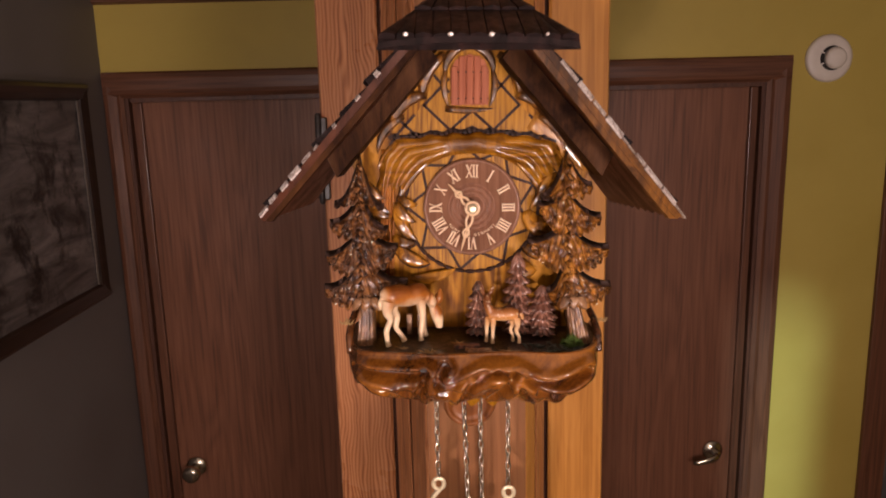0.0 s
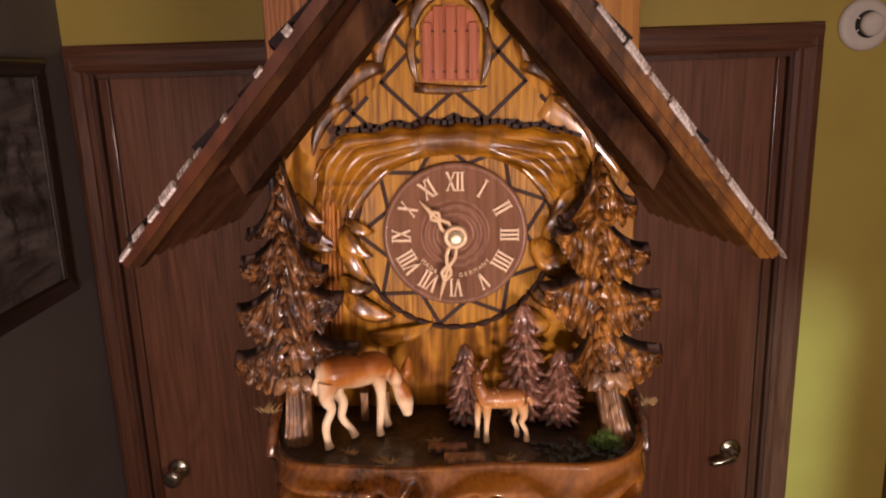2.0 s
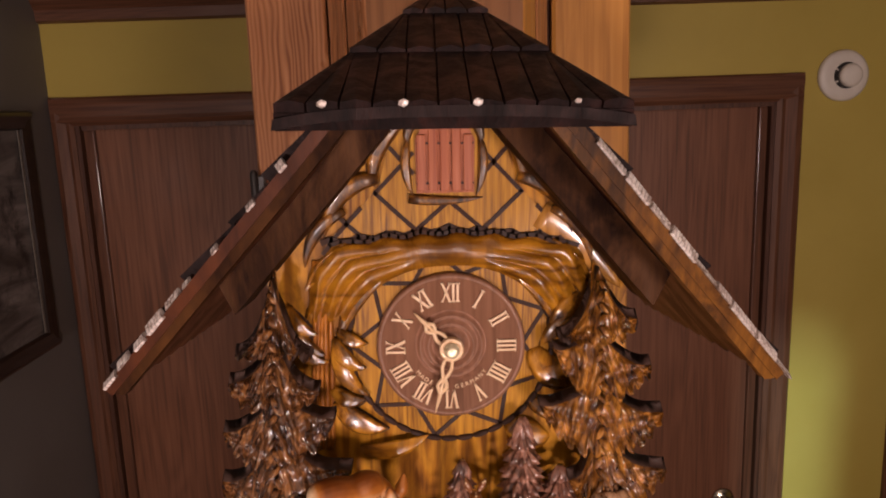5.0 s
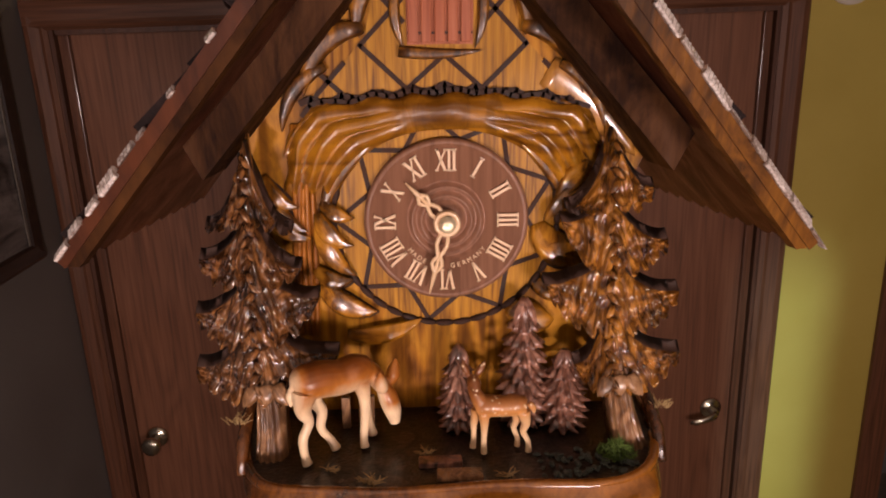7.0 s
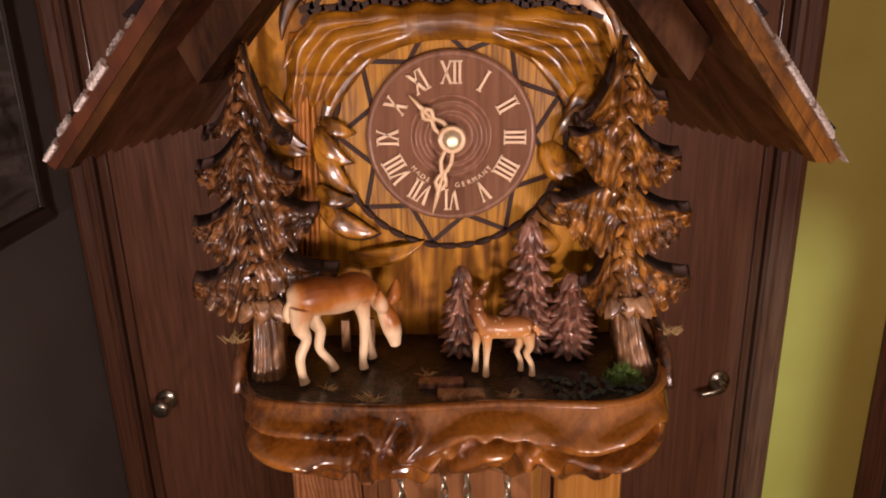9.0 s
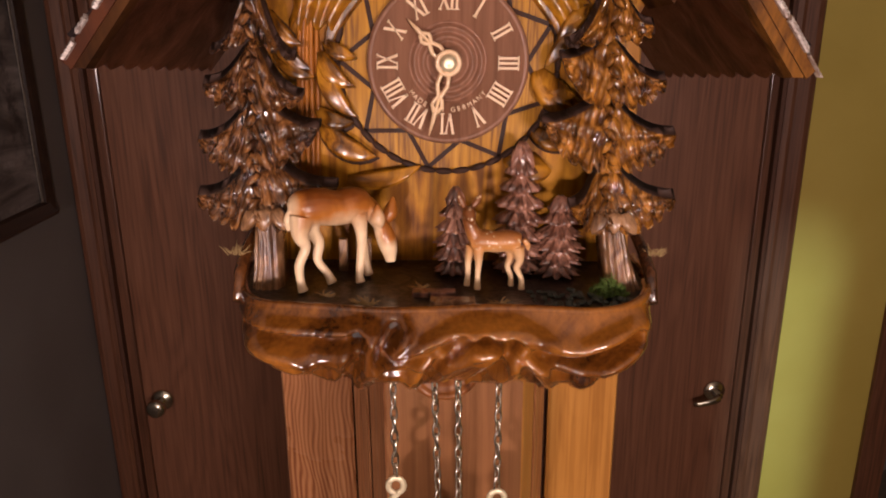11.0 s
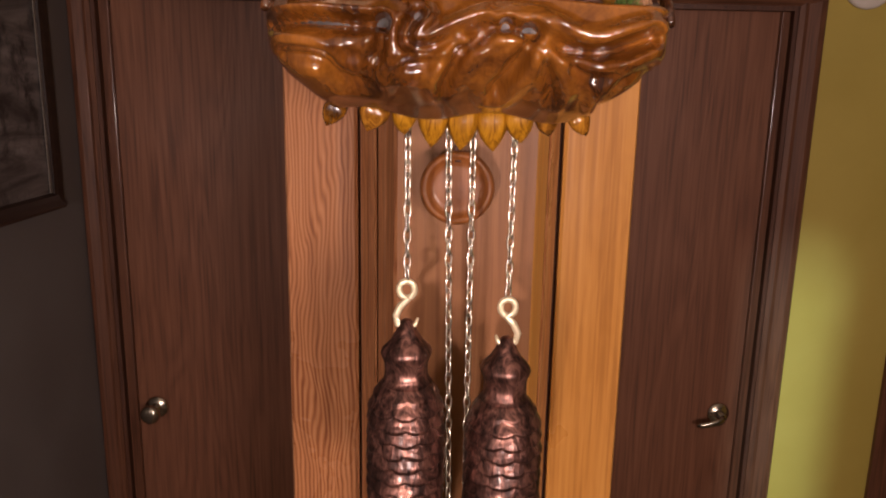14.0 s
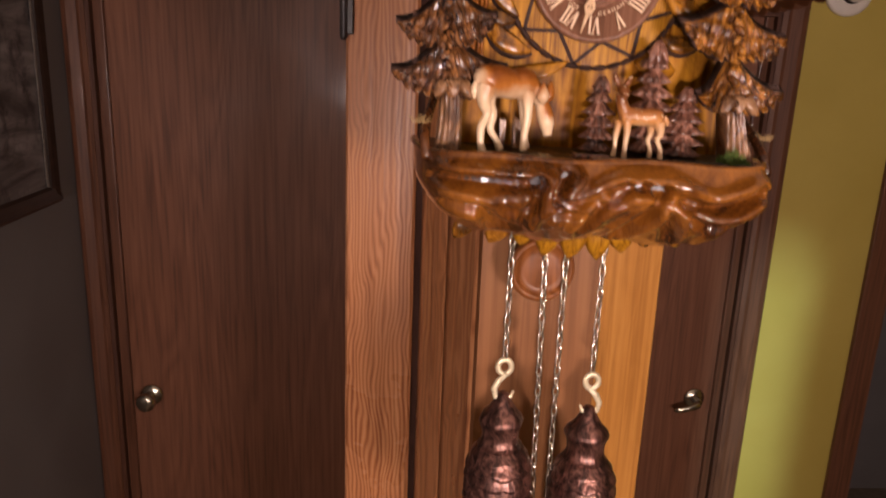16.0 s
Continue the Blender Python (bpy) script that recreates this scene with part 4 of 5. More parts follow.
def bough(xs, z0, zl, xt, zt, k, seed):
    """Half a tier of a carved fir: it falls from the spine to an upturned tip, over a knobbly lower edge; its back
    shows as a dark upper edge, stain that also stands in for shade between tiers.
    """
    bm = bmesh.new()
    nu, nv = 76, 20
    teeth = max(3, round(abs(xt - xs) / 0.0058))
    face, rear = [], []
    for j in range(nv + 1):
        v = j / nv
        row, back = [], []
        for i in range(nu + 1):
            u = i / nu
            wob = noise.noise(Vector((u * 3, v * 2, seed)))
            up = zt + (z0 - zt) * (1 - u) ** 2.0
            knob = abs(math.sin(math.pi * (teeth * u + 0.15 * wob))) ** 0.55
            low = zl + (zt - zl) * u ** 2.6 - 0.0016 * math.sin(math.pi * u) - 0.0034 * knob * (1 - 0.6 * u ** 4) + 0.0016 * noise.noise(Vector((u * 7, seed, 1.7)))
            low = min(low, up - 0.0012)
            x = xs + (xt - xs) * (u ** 0.92 * (0.86 + 0.14 * v) + 0.14 * u ** 3 * (1 - v))
            z = up + (low - up) * v
            ph = teeth * (u + 0.30 * (1 - v) * (1 - u)) + 0.35 * wob
            ridge = abs(math.sin(math.pi * ph)) ** 0.8
            chip = noise.noise(Vector((ph * 2.2, v * 3.4, seed + 4)))
            y = -0.003 - 0.0016 * k - 0.0115 * (1 - u ** 1.4) * (0.30 + 0.70 * v) - 0.0028 * ridge * v ** 0.5 * (1 - 0.5 * u ** 3)
            y += 0.00055 * math.sin(2 * math.pi * (2.6 * ph + 0.5 * wob)) * min(1.0, 2 * v) - 0.0009 * noise.noise(Vector((ph * 8.0, v * 5.0, seed + 9))) * v ** 0.5 - 0.0016 * chip * v + 0.0012 * abs(math.sin(9 * v + 6 * u + seed)) ** 3 - 0.0022 * max(0.0, v - 0.8) / 0.2 * knob
            row.append(bm.verts.new((x, y, z)))
            back.append(bm.verts.new((x + (xt - xs) * 0.015, max(y + 0.0058, -0.004), z + 0.0034 * (1 - v) * min(1.0, u * 4) + 0.0020 * v)))
        face.append(row)
        rear.append(back)
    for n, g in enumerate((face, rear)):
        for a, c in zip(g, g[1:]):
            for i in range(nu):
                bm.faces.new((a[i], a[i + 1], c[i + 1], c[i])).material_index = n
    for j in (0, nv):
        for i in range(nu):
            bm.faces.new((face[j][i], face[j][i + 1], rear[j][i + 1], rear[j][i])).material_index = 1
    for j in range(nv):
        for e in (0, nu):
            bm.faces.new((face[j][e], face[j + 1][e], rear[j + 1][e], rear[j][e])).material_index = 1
    return bm


def carved_tree(cx, tip, tiers, trunk, stain):
    """tiers: the spine's height, the lower edge's, then the tips of both boughs."""
    holder = part("carved_fir", blade(bmesh.new(), bow((cx, -0.004, tip - 0.024), (cx - 0.0005, 0.004, tip + 0.002), (0, -0.004, 0)), 0.0034, 0.0040, full=0.3), stain, clock, "dark varnished carved fir tree", True)
    for k, (z0, zl, x0, t0, x1, t1) in enumerate(tiers):
        for xt, zt in ((x0, t0), (x1, t1)):
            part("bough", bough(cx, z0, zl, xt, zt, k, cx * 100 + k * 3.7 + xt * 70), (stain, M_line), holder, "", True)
        for q in range(5):
            z = zl + (z0 - zl) * (0.05 + 0.17 * q)
            sgn = -1 if q % 2 else 1
            y = -0.0165 - 0.0016 * k + 0.009 * (0.05 + 0.17 * q)
            bm = blade(bmesh.new(), bow((cx - sgn * 0.0004, y, z + 0.0030), (cx + sgn * 0.0030, y - 0.0020, z - 0.0022), (0, -0.0012, 0)), 0.0014, 0.0016, normal=(sgn * 0.5, -1, 0.3), vein=0.3)
            part("needle_tuft", bm, stain, holder, "", True)
    top, foot, half0, half1, zb = trunk
    bm = bmesh.new()
    front_rows, back_rows = [], []
    for j in range(19):
        t = j / 18
        c, h = top + (foot - top) * t ** 1.4, half0 + (half1 - half0) * t ** 2
        z = tiers[-1][1] + 0.006 + (zb - 0.003 - tiers[-1][1] - 0.006) * t
        row = []
        for i in range(29):
            u = -1 + i / 14
            flute = abs(math.sin(2.4 * math.pi * u + 0.9 * math.sin(4 * t + cx * 50))) ** 0.6
            row.append(bm.verts.new((c + u * h, -0.013 - 0.0055 * math.sqrt(max(0.0, 1 - u * u)) - 0.0020 * flute - 0.003 * t * t + 0.0008 * noise.noise(Vector((u * 5, t * 9, cx * 40))), z)))
        front_rows.append(row)
        back_rows.append([bm.verts.new((v.co.x, -0.006, v.co.z)) for v in row])
    for g in (front_rows, back_rows):
        for a, c in zip(g, g[1:]):
            for i in range(28):
                bm.faces.new((a[i], a[i + 1], c[i + 1], c[i]))
    for a, c in ((front_rows[0], back_rows[0]), (front_rows[-1], back_rows[-1])):
        for i in range(28):
            bm.faces.new((a[i], a[i + 1], c[i + 1], c[i]))
    for e in (0, 28):
        for j in range(18):
            bm.faces.new((front_rows[j][e], front_rows[j + 1][e], back_rows[j + 1][e], back_rows[j][e]))
    part("trunk", bm, M_trunk, holder, "pale worn carved trunk", True)
    for q in (-1, 0, 1):
        x = top + q * 0.0062
        bm = blade(bmesh.new(), bow((x - q * 0.002, -0.0205, tiers[-1][1] + 0.0048), (x + q * 0.0034, -0.0225, tiers[-1][1] - 0.0040), (0, -0.001, 0)), 0.0034, 0.0018, normal=(q * 0.4, -1, 0.4), vein=0.4, full=0.3)
        part("worn_leaf", bm, M_trunk, holder, "pale worn leaf under the boughs", True)


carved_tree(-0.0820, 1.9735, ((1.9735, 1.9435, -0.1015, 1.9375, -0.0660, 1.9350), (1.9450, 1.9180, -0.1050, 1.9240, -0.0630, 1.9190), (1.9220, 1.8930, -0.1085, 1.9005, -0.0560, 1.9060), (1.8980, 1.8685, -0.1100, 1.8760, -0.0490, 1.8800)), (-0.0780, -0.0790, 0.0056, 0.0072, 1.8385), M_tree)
carved_tree(0.0675, 1.9760, ((1.9760, 1.9470, 0.0870, 1.9505, 0.0500, 1.9420), (1.9475, 1.9210, 0.0940, 1.9280, 0.0480, 1.9365), (1.9230, 1.8945, 0.1000, 1.9045, 0.0410, 1.9095), (1.8990, 1.8680, 0.1020, 1.8765, 0.0550, 1.8720)), (0.0715, 0.0795, 0.0056, 0.0078, 1.8385), M_tree_lit)


# ledge: a bulging, flowing carved front under a dark floor
LEDGE = ((0.0, -0.0475), (0.18, -0.0535), (0.45, -0.0525), (0.70, -0.0405), (0.88, -0.023), (1.0, -0.006))


def ledge_point(u, v):
    au = abs(u)
    for (v0, y0), (v1, y1) in zip(LEDGE, LEDGE[1:]):
        if v <= v1 + 1e-9:
            t = (v - v0) / (v1 - v0)
            f = y0 + (y1 - y0) * t
            break
    w = 0.0955 * (1 - 0.26 * max(0.0, v - 0.35) ** 1.6 / 0.65 ** 1.6)
    low = 1.7893 - 0.0014 * math.cos(2 * math.pi * (u + 0.2) / 0.72) + 0.009 * au ** 5
    z = 1.8385 + 0.0008 * math.sin(9 * u) + (low - 1.8385) * v
    x = w * math.copysign(1 - (1 - au) ** 1.35, u)
    y = f + (0.034 - f) * au ** 7 * 0.85
    cut = 0.0
    for wide, deep, way in FOLDS:
        best, side = 9.0, 0.0
        for (ax, az), (bx, bz) in zip(way, way[1:]):
            ex, ez = bx - ax, bz - az
            t = max(0.0, min(1.0, ((x - ax) * ex + (z - az) * ez) / (ex * ex + ez * ez)))
            qx, qz = x - ax - ex * t, z - az - ez * t
            q = math.hypot(qx, qz)
            if q < best:
                best, side = q, (ex * qz - ez * qx)
        k = best / wide
        cut += 1.45 * deep * (0.55 * math.exp(-((k - 2.1) / 1.1) ** 2) * (1.25 if side > 0 else 0.5) - math.exp(-k * k))
    n2 = noise.noise(Vector((x * 60, z * 130, 5.2)))
    cut = max(-0.0092, min(0.0058, cut)) + 0.0011 * n2
    cut *= min(1.0, v * 8.0) * (1 - 0.30 * au ** 4)
    if z > 1.826 and -0.083 < x < -0.050 or -0.064 < x < -0.043 and 1.799 < z < 1.808:
        cut -= 0.0011 * abs(math.sin(x * 900 + z * 500 + 3 * noise.noise(Vector((x * 90, z * 90, 1.0))))) * min(1.0, v * 5)
    down = min(1.0, max(0.0, (v - 0.25) / 0.5))
    y -= cut * (1 - 0.45 * down)
    z -= cut * 0.35 * down
    return Vector((x, y, z))


def curl(*pts):
    """A fold's way, smoothed."""
    out = []
    for i in range(len(pts) - 1):
        p = [np.array(pts[max(0, min(len(pts) - 1, i + o))]) for o in (-1, 0, 1, 2)]
        for t in (0.0, 0.33, 0.67):
            q = 0.5 * (2 * p[1] + (p[2] - p[0]) * t + (2 * p[0] - 5 * p[1] + 4 * p[2] - p[3]) * t * t + (3 * p[1] - p[0] - 3 * p[2] + p[3]) * t ** 3)
            out.append((float(q[0]), float(q[1]) + 0.003))
    return out + [(pts[-1][0], pts[-1][1] + 0.003)]


FOLDS = [
    (0.0032, 0.0058, curl((-0.086, 1.8235), (-0.064, 1.8235), (-0.047, 1.8230), (-0.036, 1.8250))),
    (0.0030, 0.0050, curl((-0.080, 1.8110), (-0.064, 1.8090), (-0.055, 1.8015), (-0.042, 1.8000))),
    (0.0026, 0.0045, curl((-0.036, 1.8250), (-0.037, 1.8150), (-0.042, 1.8060))),
    (0.0026, 0.0058, curl((-0.022, 1.8290), (-0.028, 1.8205), (-0.024, 1.8145), (-0.015, 1.8150), (-0.003, 1.8215), (0.007, 1.8270))),
    (0.0024, 0.0042, curl((-0.026, 1.8085), (-0.013, 1.8100), (-0.005, 1.8150))),
    (0.0026, 0.0052, curl((-0.010, 1.8000), (-0.006, 1.8095), (0.002, 1.8185), (0.014, 1.8265))),
    (0.0030, 0.0060, curl((0.015, 1.8250), (0.025, 1.8215), (0.020, 1.8090), (0.013, 1.8000))),
    (0.0034, 0.0066, curl((0.026, 1.8245), (0.038, 1.8170), (0.055, 1.8150), (0.078, 1.8235))),
    (0.0026, 0.0046, curl((0.030, 1.8150), (0.034, 1.8060), (0.039, 1.7970))),
    (0.0032, 0.0056, curl((0.064, 1.7960), (0.069, 1.8050), (0.080, 1.8110))),
    (0.0022, 0.0030, curl((0.044, 1.8090), (0.055, 1.8060), (0.062, 1.8080))),
]
bm = bmesh.new()
NU, NV = 190, 64
grid = [[bm.verts.new(ledge_point(-1 + 2 * i / NU, j / NV)) for i in range(NU + 1)] for j in range(NV + 1)]
for a, b in zip(grid, grid[1:]):
    for i in range(NU):
        bm.faces.new((a[i], a[i + 1], b[i + 1], b[i]))
backs = [bm.verts.new((v.co.x * 0.97, 0.045, 1.793)) for v in grid[-1]]
for i in range(NU):
    bm.faces.new((grid[-1][i], grid[-1][i + 1], backs[i + 1], backs[i]))
part("ledge", bm, M_ledge, clock, "glossy brown ledge carved in flowing folds", True)
bm = bmesh.new()
rim = [grid_p for grid_p in [ledge_point(-1 + 2 * i / 60, 0.0) for i in range(61)]]
prism(bm, [(p.x * 0.985, p.y + 0.002) for p in rim] + [(0.09, 0.038), (-0.09, 0.038)], plan, 1.826, 1.8375)
part("ledge_floor", bm, M_soil, clock, "dark textured floor of the ledge")
bm = bmesh.new()
tube(bm, [p + Vector((0, 0.0024, -0.0006)) for p in rim], 0.0024, 10, 1.0)
part("ledge_rim", bm, M_ledge, clock, "rounded rim", True)
for s in (-1, 1):
    bm = tube(bmesh.new(), [(s * 0.0905, -0.026, 1.834), (s * 0.0915, -0.016, 1.843), (s * 0.0905, -0.006, 1.851), (s * 0.087, 0.004, 1.860), (s * 0.084, 0.012, 1.874)], [0.0022, 0.0030, 0.0028, 0.0024, 0.0018], 10)
    part("side_scroll", bm, M_rim, clock, "", True)

# apron of carved leaves under the case
for k, (x, ln, w) in enumerate(((-0.066, 0.012, 0.006), (-0.045, 0.014, 0.008), (-0.030, 0.015, 0.007), (-0.015, 0.021, 0.008), (0.001, 0.022, 0.0085), (0.016, 0.022, 0.0085), (0.030, 0.017, 0.008), (0.046, 0.013, 0.007), (0.062, 0.012, 0.006))):
    bm = blade(bmesh.new(), bow((x * 0.95, 0.014, 1.793), (x * 1.04 + rng.uniform(-0.002, 0.002), 0.020, 1.793 - ln), (0, -0.003, 0)), w, 0.004, normal=(rng.uniform(-0.3, 0.3), -1, -0.2), full=0.35)
    part("apron_leaf", bm, M_lattice if 2 <= k <= 6 else M_amber, clock, "carved leaf hanging under the case", True)


# small fir trees on the ledge
def small_fir(x, y, z0, z1, r, tiers):
    bm = bmesh.new()
    H = z1 - z0
    prof = []
    for k in range(tiers):
        t0, t1 = k / tiers, (k + 1) / tiers
        rr = r * (0.86 + 0.14 * math.sin(3.0 * t0)) * (1 - 0.80 * t0 ** 2.1)
        prof += [(rr * 0.50, z0 + H * (t0 + 0.01)), (rr, z0 + H * (t0 + 0.035)), (rr * 0.80, z0 + H * (t0 + 0.07)), (rr * 0.46, z0 + H * (t1 - 0.008))]
    prof += [(r * 0.07, z1)]
    lobes = 11
    lathe(bm, prof, Matrix.Translation((x, y, 0)), 45, lambda a, h, k: 1 + (0.24 if k % 4 in (1, 2) else 0.05) * math.cos(lobes * a + 1.4 * (k // 4)))
    for q in (-1, 0, 1):
        blade(bm, bow((x + q * 0.0003, y - 0.0008, z1 + 0.0012), (x + q * r * 0.42, y - 0.0032, z1 - H * 0.19), (q * 0.0004, -0.0008, 0)), r * 0.17, 0.0012, normal=(q * 0.5, -1, 0.2), vein=0.5, full=0.2)
    part("small_fir", bm, M_fir, clock, "small reddish-brown carved fir", True)


small_fir(0.0040, 0.001, 1.838, 1.8780, 0.0098, 6)
small_fir(0.0340, 0.004, 1.838, 1.8985, 0.0120, 8)
small_fir(0.0520, 0.000, 1.838, 1.8745, 0.0118, 6)

# planks, gravel, moss and straw on the ledge
for x, w, z1 in ((-0.0480, 0.0040, 1.8535), (-0.0385, 0.0072, 1.8540)):
    part("fence_plank", boxed(x - w / 2, x + w / 2, 0.0020, 0.0045, 1.8376, z1, bevel=0.0005), M_trunk, clock, "tiny worn upright plank")
part("plank", boxed(-0.0075, 0.0115, -0.0405, -0.0335, 1.8376, 1.8398, bevel=0.0006), M_trunk, clock, "tiny worn plank")
part("plank", boxed(-0.0150, 0.0035, -0.031, -0.025, 1.8376, 1.8402, bevel=0.0006), M_fir, clock, "tiny dark plank")
bm = bmesh.new()
for k in range(90):
    x, y = rng.uniform(0.036, 0.078), rng.uniform(-0.040, -0.020)
    if abs(x - 0.052) / 0.026 + abs(y + 0.031) / 0.012 > 1.3:
        continue
    bmesh.ops.create_icosphere(bm, subdivisions=1, radius=rng.uniform(0.0007, 0.0018), matrix=Matrix.Translation((x, y, 1.8382)) @ Matrix.Rotation(rng.uniform(0, 6), 4, "Z") @ Matrix.Diagonal((1.3, 0.8, 0.7, 1)))
tagged(part("gravel", bm, M_stone, clock, "dark green-grey gravel"), kind="stuff")
bm = bmesh.new()
for k in range(420):
    a, q = rng.uniform(0, 6.283), rng.random() ** 0.5
    p = Vector((0.0705 + 0.0085 * q * math.cos(a), -0.026 + 0.006 * q * math.sin(a), 1.838 + rng.uniform(0, 0.0085) * (1.1 - q)))
    d = Vector((rng.uniform(-1, 1), rng.uniform(-1, 1), rng.uniform(-0.2, 1.2))).normalized() * rng.uniform(0.0014, 0.003)
    tube(bm, [p, p + d * 0.6, p + d], [0.00026, 0.00024, 0.0001], 3)
tagged(part("moss", bm, M_moss, clock, "tuft of bright green moss"), kind="stuff")


def tuft(cx, cy, cz, n, size, rise):
    bm = bmesh.new()
    for k in range(n):
        a = rng.uniform(0, 6.283)
        d = Vector((math.cos(a), math.sin(a) * 0.6, rise + rng.uniform(0, 0.8))).normalized() * size * rng.uniform(0.5, 1.0)
        p = Vector((cx + rng.uniform(-0.5, 0.5) * size, cy + rng.uniform(-0.3, 0.3) * size, cz))
        tube(bm, [p, p + d * 0.5, p + d + Vector((0, 0, -0.0006))], [0.00024, 0.0002, 0.00008], 3)
    tagged(part("straw", bm, M_straw, clock, "tuft of dry straw"), kind="stuff")


tuft(-0.034, -0.040, 1.838, 34, 0.0058, 0.25)
tuft(0.022, -0.038, 1.838, 22, 0.0050, 0.1)
tuft(-0.012, -0.020, 1.838, 20, 0.0050, 0.2)
tuft(-0.094, -0.010, 1.850, 30, 0.0070, 0.5)
tuft(0.095, -0.008, 1.850, 30, 0.0065, 0.5)
tuft(-0.052, -0.030, 1.838, 16, 0.0045, 0.1)


# deer figurines
RELIEF = 1.0
clock.matrix_basis = pose(-0.0034, PF, 1.77, 0, 1.2, 0)  # it hangs slightly askew


def deer_paint(name, brown, cream, low, high, spots):
    m, nt, b = mat_base(name, 0.36, 0.0, 0.15)
    tc = nt.nodes.new("ShaderNodeTexCoord")
    sep = nt.nodes.new("ShaderNodeSeparateXYZ")
    nt.links.new(tc.outputs["Object"], sep.inputs[0])
    nz = noise_tex(nt, tc.outputs["Object"], 90, 2.0, 0.0)
    add = nt.nodes.new("ShaderNodeMath")
    add.operation = "MULTIPLY_ADD"
    add.inputs[1].default_value = 0.012
    nt.links.new(nz, add.inputs[0])
    nt.links.new(sep.outputs[2], add.inputs[2])
    mr = nt.nodes.new("ShaderNodeMapRange")
    mr.inputs[1].default_value, mr.inputs[2].default_value = low + 0.006, high + 0.006
    nt.links.new(add.outputs[0], mr.inputs[0])
    rump = nt.nodes.new("ShaderNodeMapRange")
    rump.inputs[1].default_value, rump.inputs[2].default_value = -0.0265, -0.0170
    nt.links.new(sep.outputs[0], rump.inputs[0])
    least = nt.nodes.new("ShaderNodeMath")
    least.operation = "MINIMUM"
    nt.links.new(mr.outputs[0], least.inputs[0])
    nt.links.new(rump.outputs[0], least.inputs[1])
    hx = nt.nodes.new("ShaderNodeMapRange")
    hx.inputs[1].default_value, hx.inputs[2].default_value = 0.0118, 0.0150
    nt.links.new(sep.outputs[0], hx.inputs[0])
    hz = nt.nodes.new("ShaderNodeMapRange")
    hz.inputs[1].default_value, hz.inputs[2].default_value = 0.0130, 0.0200
    hz.inputs[4].default_value = 0.72
    nt.links.new(sep.outputs[2], hz.inputs[0])
    head = nt.nodes.new("ShaderNodeMath")
    head.operation = "MULTIPLY"
    nt.links.new(hx.outputs[0], head.inputs[0])
    nt.links.new(hz.outputs[0], head.inputs[1])
    most = nt.nodes.new("ShaderNodeMath")
    most.operation = "MAXIMUM"
    nt.links.new(least.outputs[0], most.inputs[0])
    nt.links.new(head.outputs[0], most.inputs[1])
    tan = tuple(x * 0.5 + y * 0.5 for x, y in zip(cream, brown))
    c = ramp(nt, most.outputs[0], [(0.0, cream), (0.24, cream), (0.46, tan), (0.64, (brown[0] * 1.1, brown[1] * 1.1, brown[2] * 1.1)), (0.82, (brown[0] * 0.70, brown[1] * 0.58, brown[2] * 0.5)), (1.0, (brown[0] * 0.38, brown[1] * 0.28, brown[2] * 0.25))])
    grain = noise_tex(nt, mapped(nt, (1, 1, 0.4)), 500, 3.0)
    c = mix(nt, 0.22, c, ramp(nt, grain, [(0.3, (0.25, 0.10, 0.03)), (0.7, (0.9, 0.72, 0.5))]), "MULTIPLY")
    if spots:
        vo = nt.nodes.new("ShaderNodeTexVoronoi")
        vo.inputs["Scale"].default_value = 420
        nt.links.new(tc.outputs["Object"], vo.inputs["Vector"])
        c = mix(nt, ramp(nt, vo.outputs["Distance"], [(0.16, (0.9, 0.9, 0.9)), (0.28, (0, 0, 0))]), c, mix(nt, ramp(nt, mr.outputs[0], [(0.55, (0, 0, 0)), (0.7, (1, 1, 1))]), c, (0.72, 0.55, 0.36)))
    nt.links.new(c, b.inputs["Base Color"])
    return m


def figurine(name, base, size, strokes, material, label, group, turn=0.0):
    """Round strokes (points with radii) grown into one smooth body."""
    ob_bm = bmesh.new()
    for pts in strokes:
        fine = []
        for i in range(len(pts) - 1):
            p0, p1, p2, p3 = (np.array(pts[max(0, min(len(pts) - 1, i + o))]) for o in (-1, 0, 1, 2))
            for t in (0.0, 0.25, 0.5, 0.75):
                fine.append(tuple(float(q) for q in 0.5 * (2 * p1 + (p2 - p0) * t + (2 * p0 - 5 * p1 + 4 * p2 - p3) * t * t + (3 * p1 - p0 - 3 * p2 + p3) * t ** 3)))
        pts = fine + [pts[-1]]
        tube(ob_bm, [(x * size, y * size, z * size) for x, y, z, r in pts], [max(0.2, r) * size for *_, r in pts], 20)
    me = bpy.data.meshes.new(name)
    bmesh.ops.recalc_face_normals(ob_bm, faces=ob_bm.faces)
    ob_bm.to_mesh(me)
    ob_bm.free()
    me.materials.append(material)
    ob = new(name, me)
    ob.location = base
    ob.rotation_euler = (0, radians(1.2), radians(turn))
    r = ob.modifiers.new("join", "REMESH")
    r.mode, r.voxel_size, r.use_smooth_shade = "VOXEL", 0.0003, True
    s = ob.modifiers.new("smooth", "SMOOTH")
    s.factor, s.iterations = 0.5, 18
    return tagged(ob, label, "figurine", group)


M_doe = deer_paint("doe_glaze", (0.40, 0.145, 0.024), (0.86, 0.66, 0.43), 0.0180, 0.0425, False)
M_fawn = deer_paint("fawn_glaze", (0.54, 0.25, 0.075), (0.82, 0.60, 0.36), 0.002, 0.0290, True)
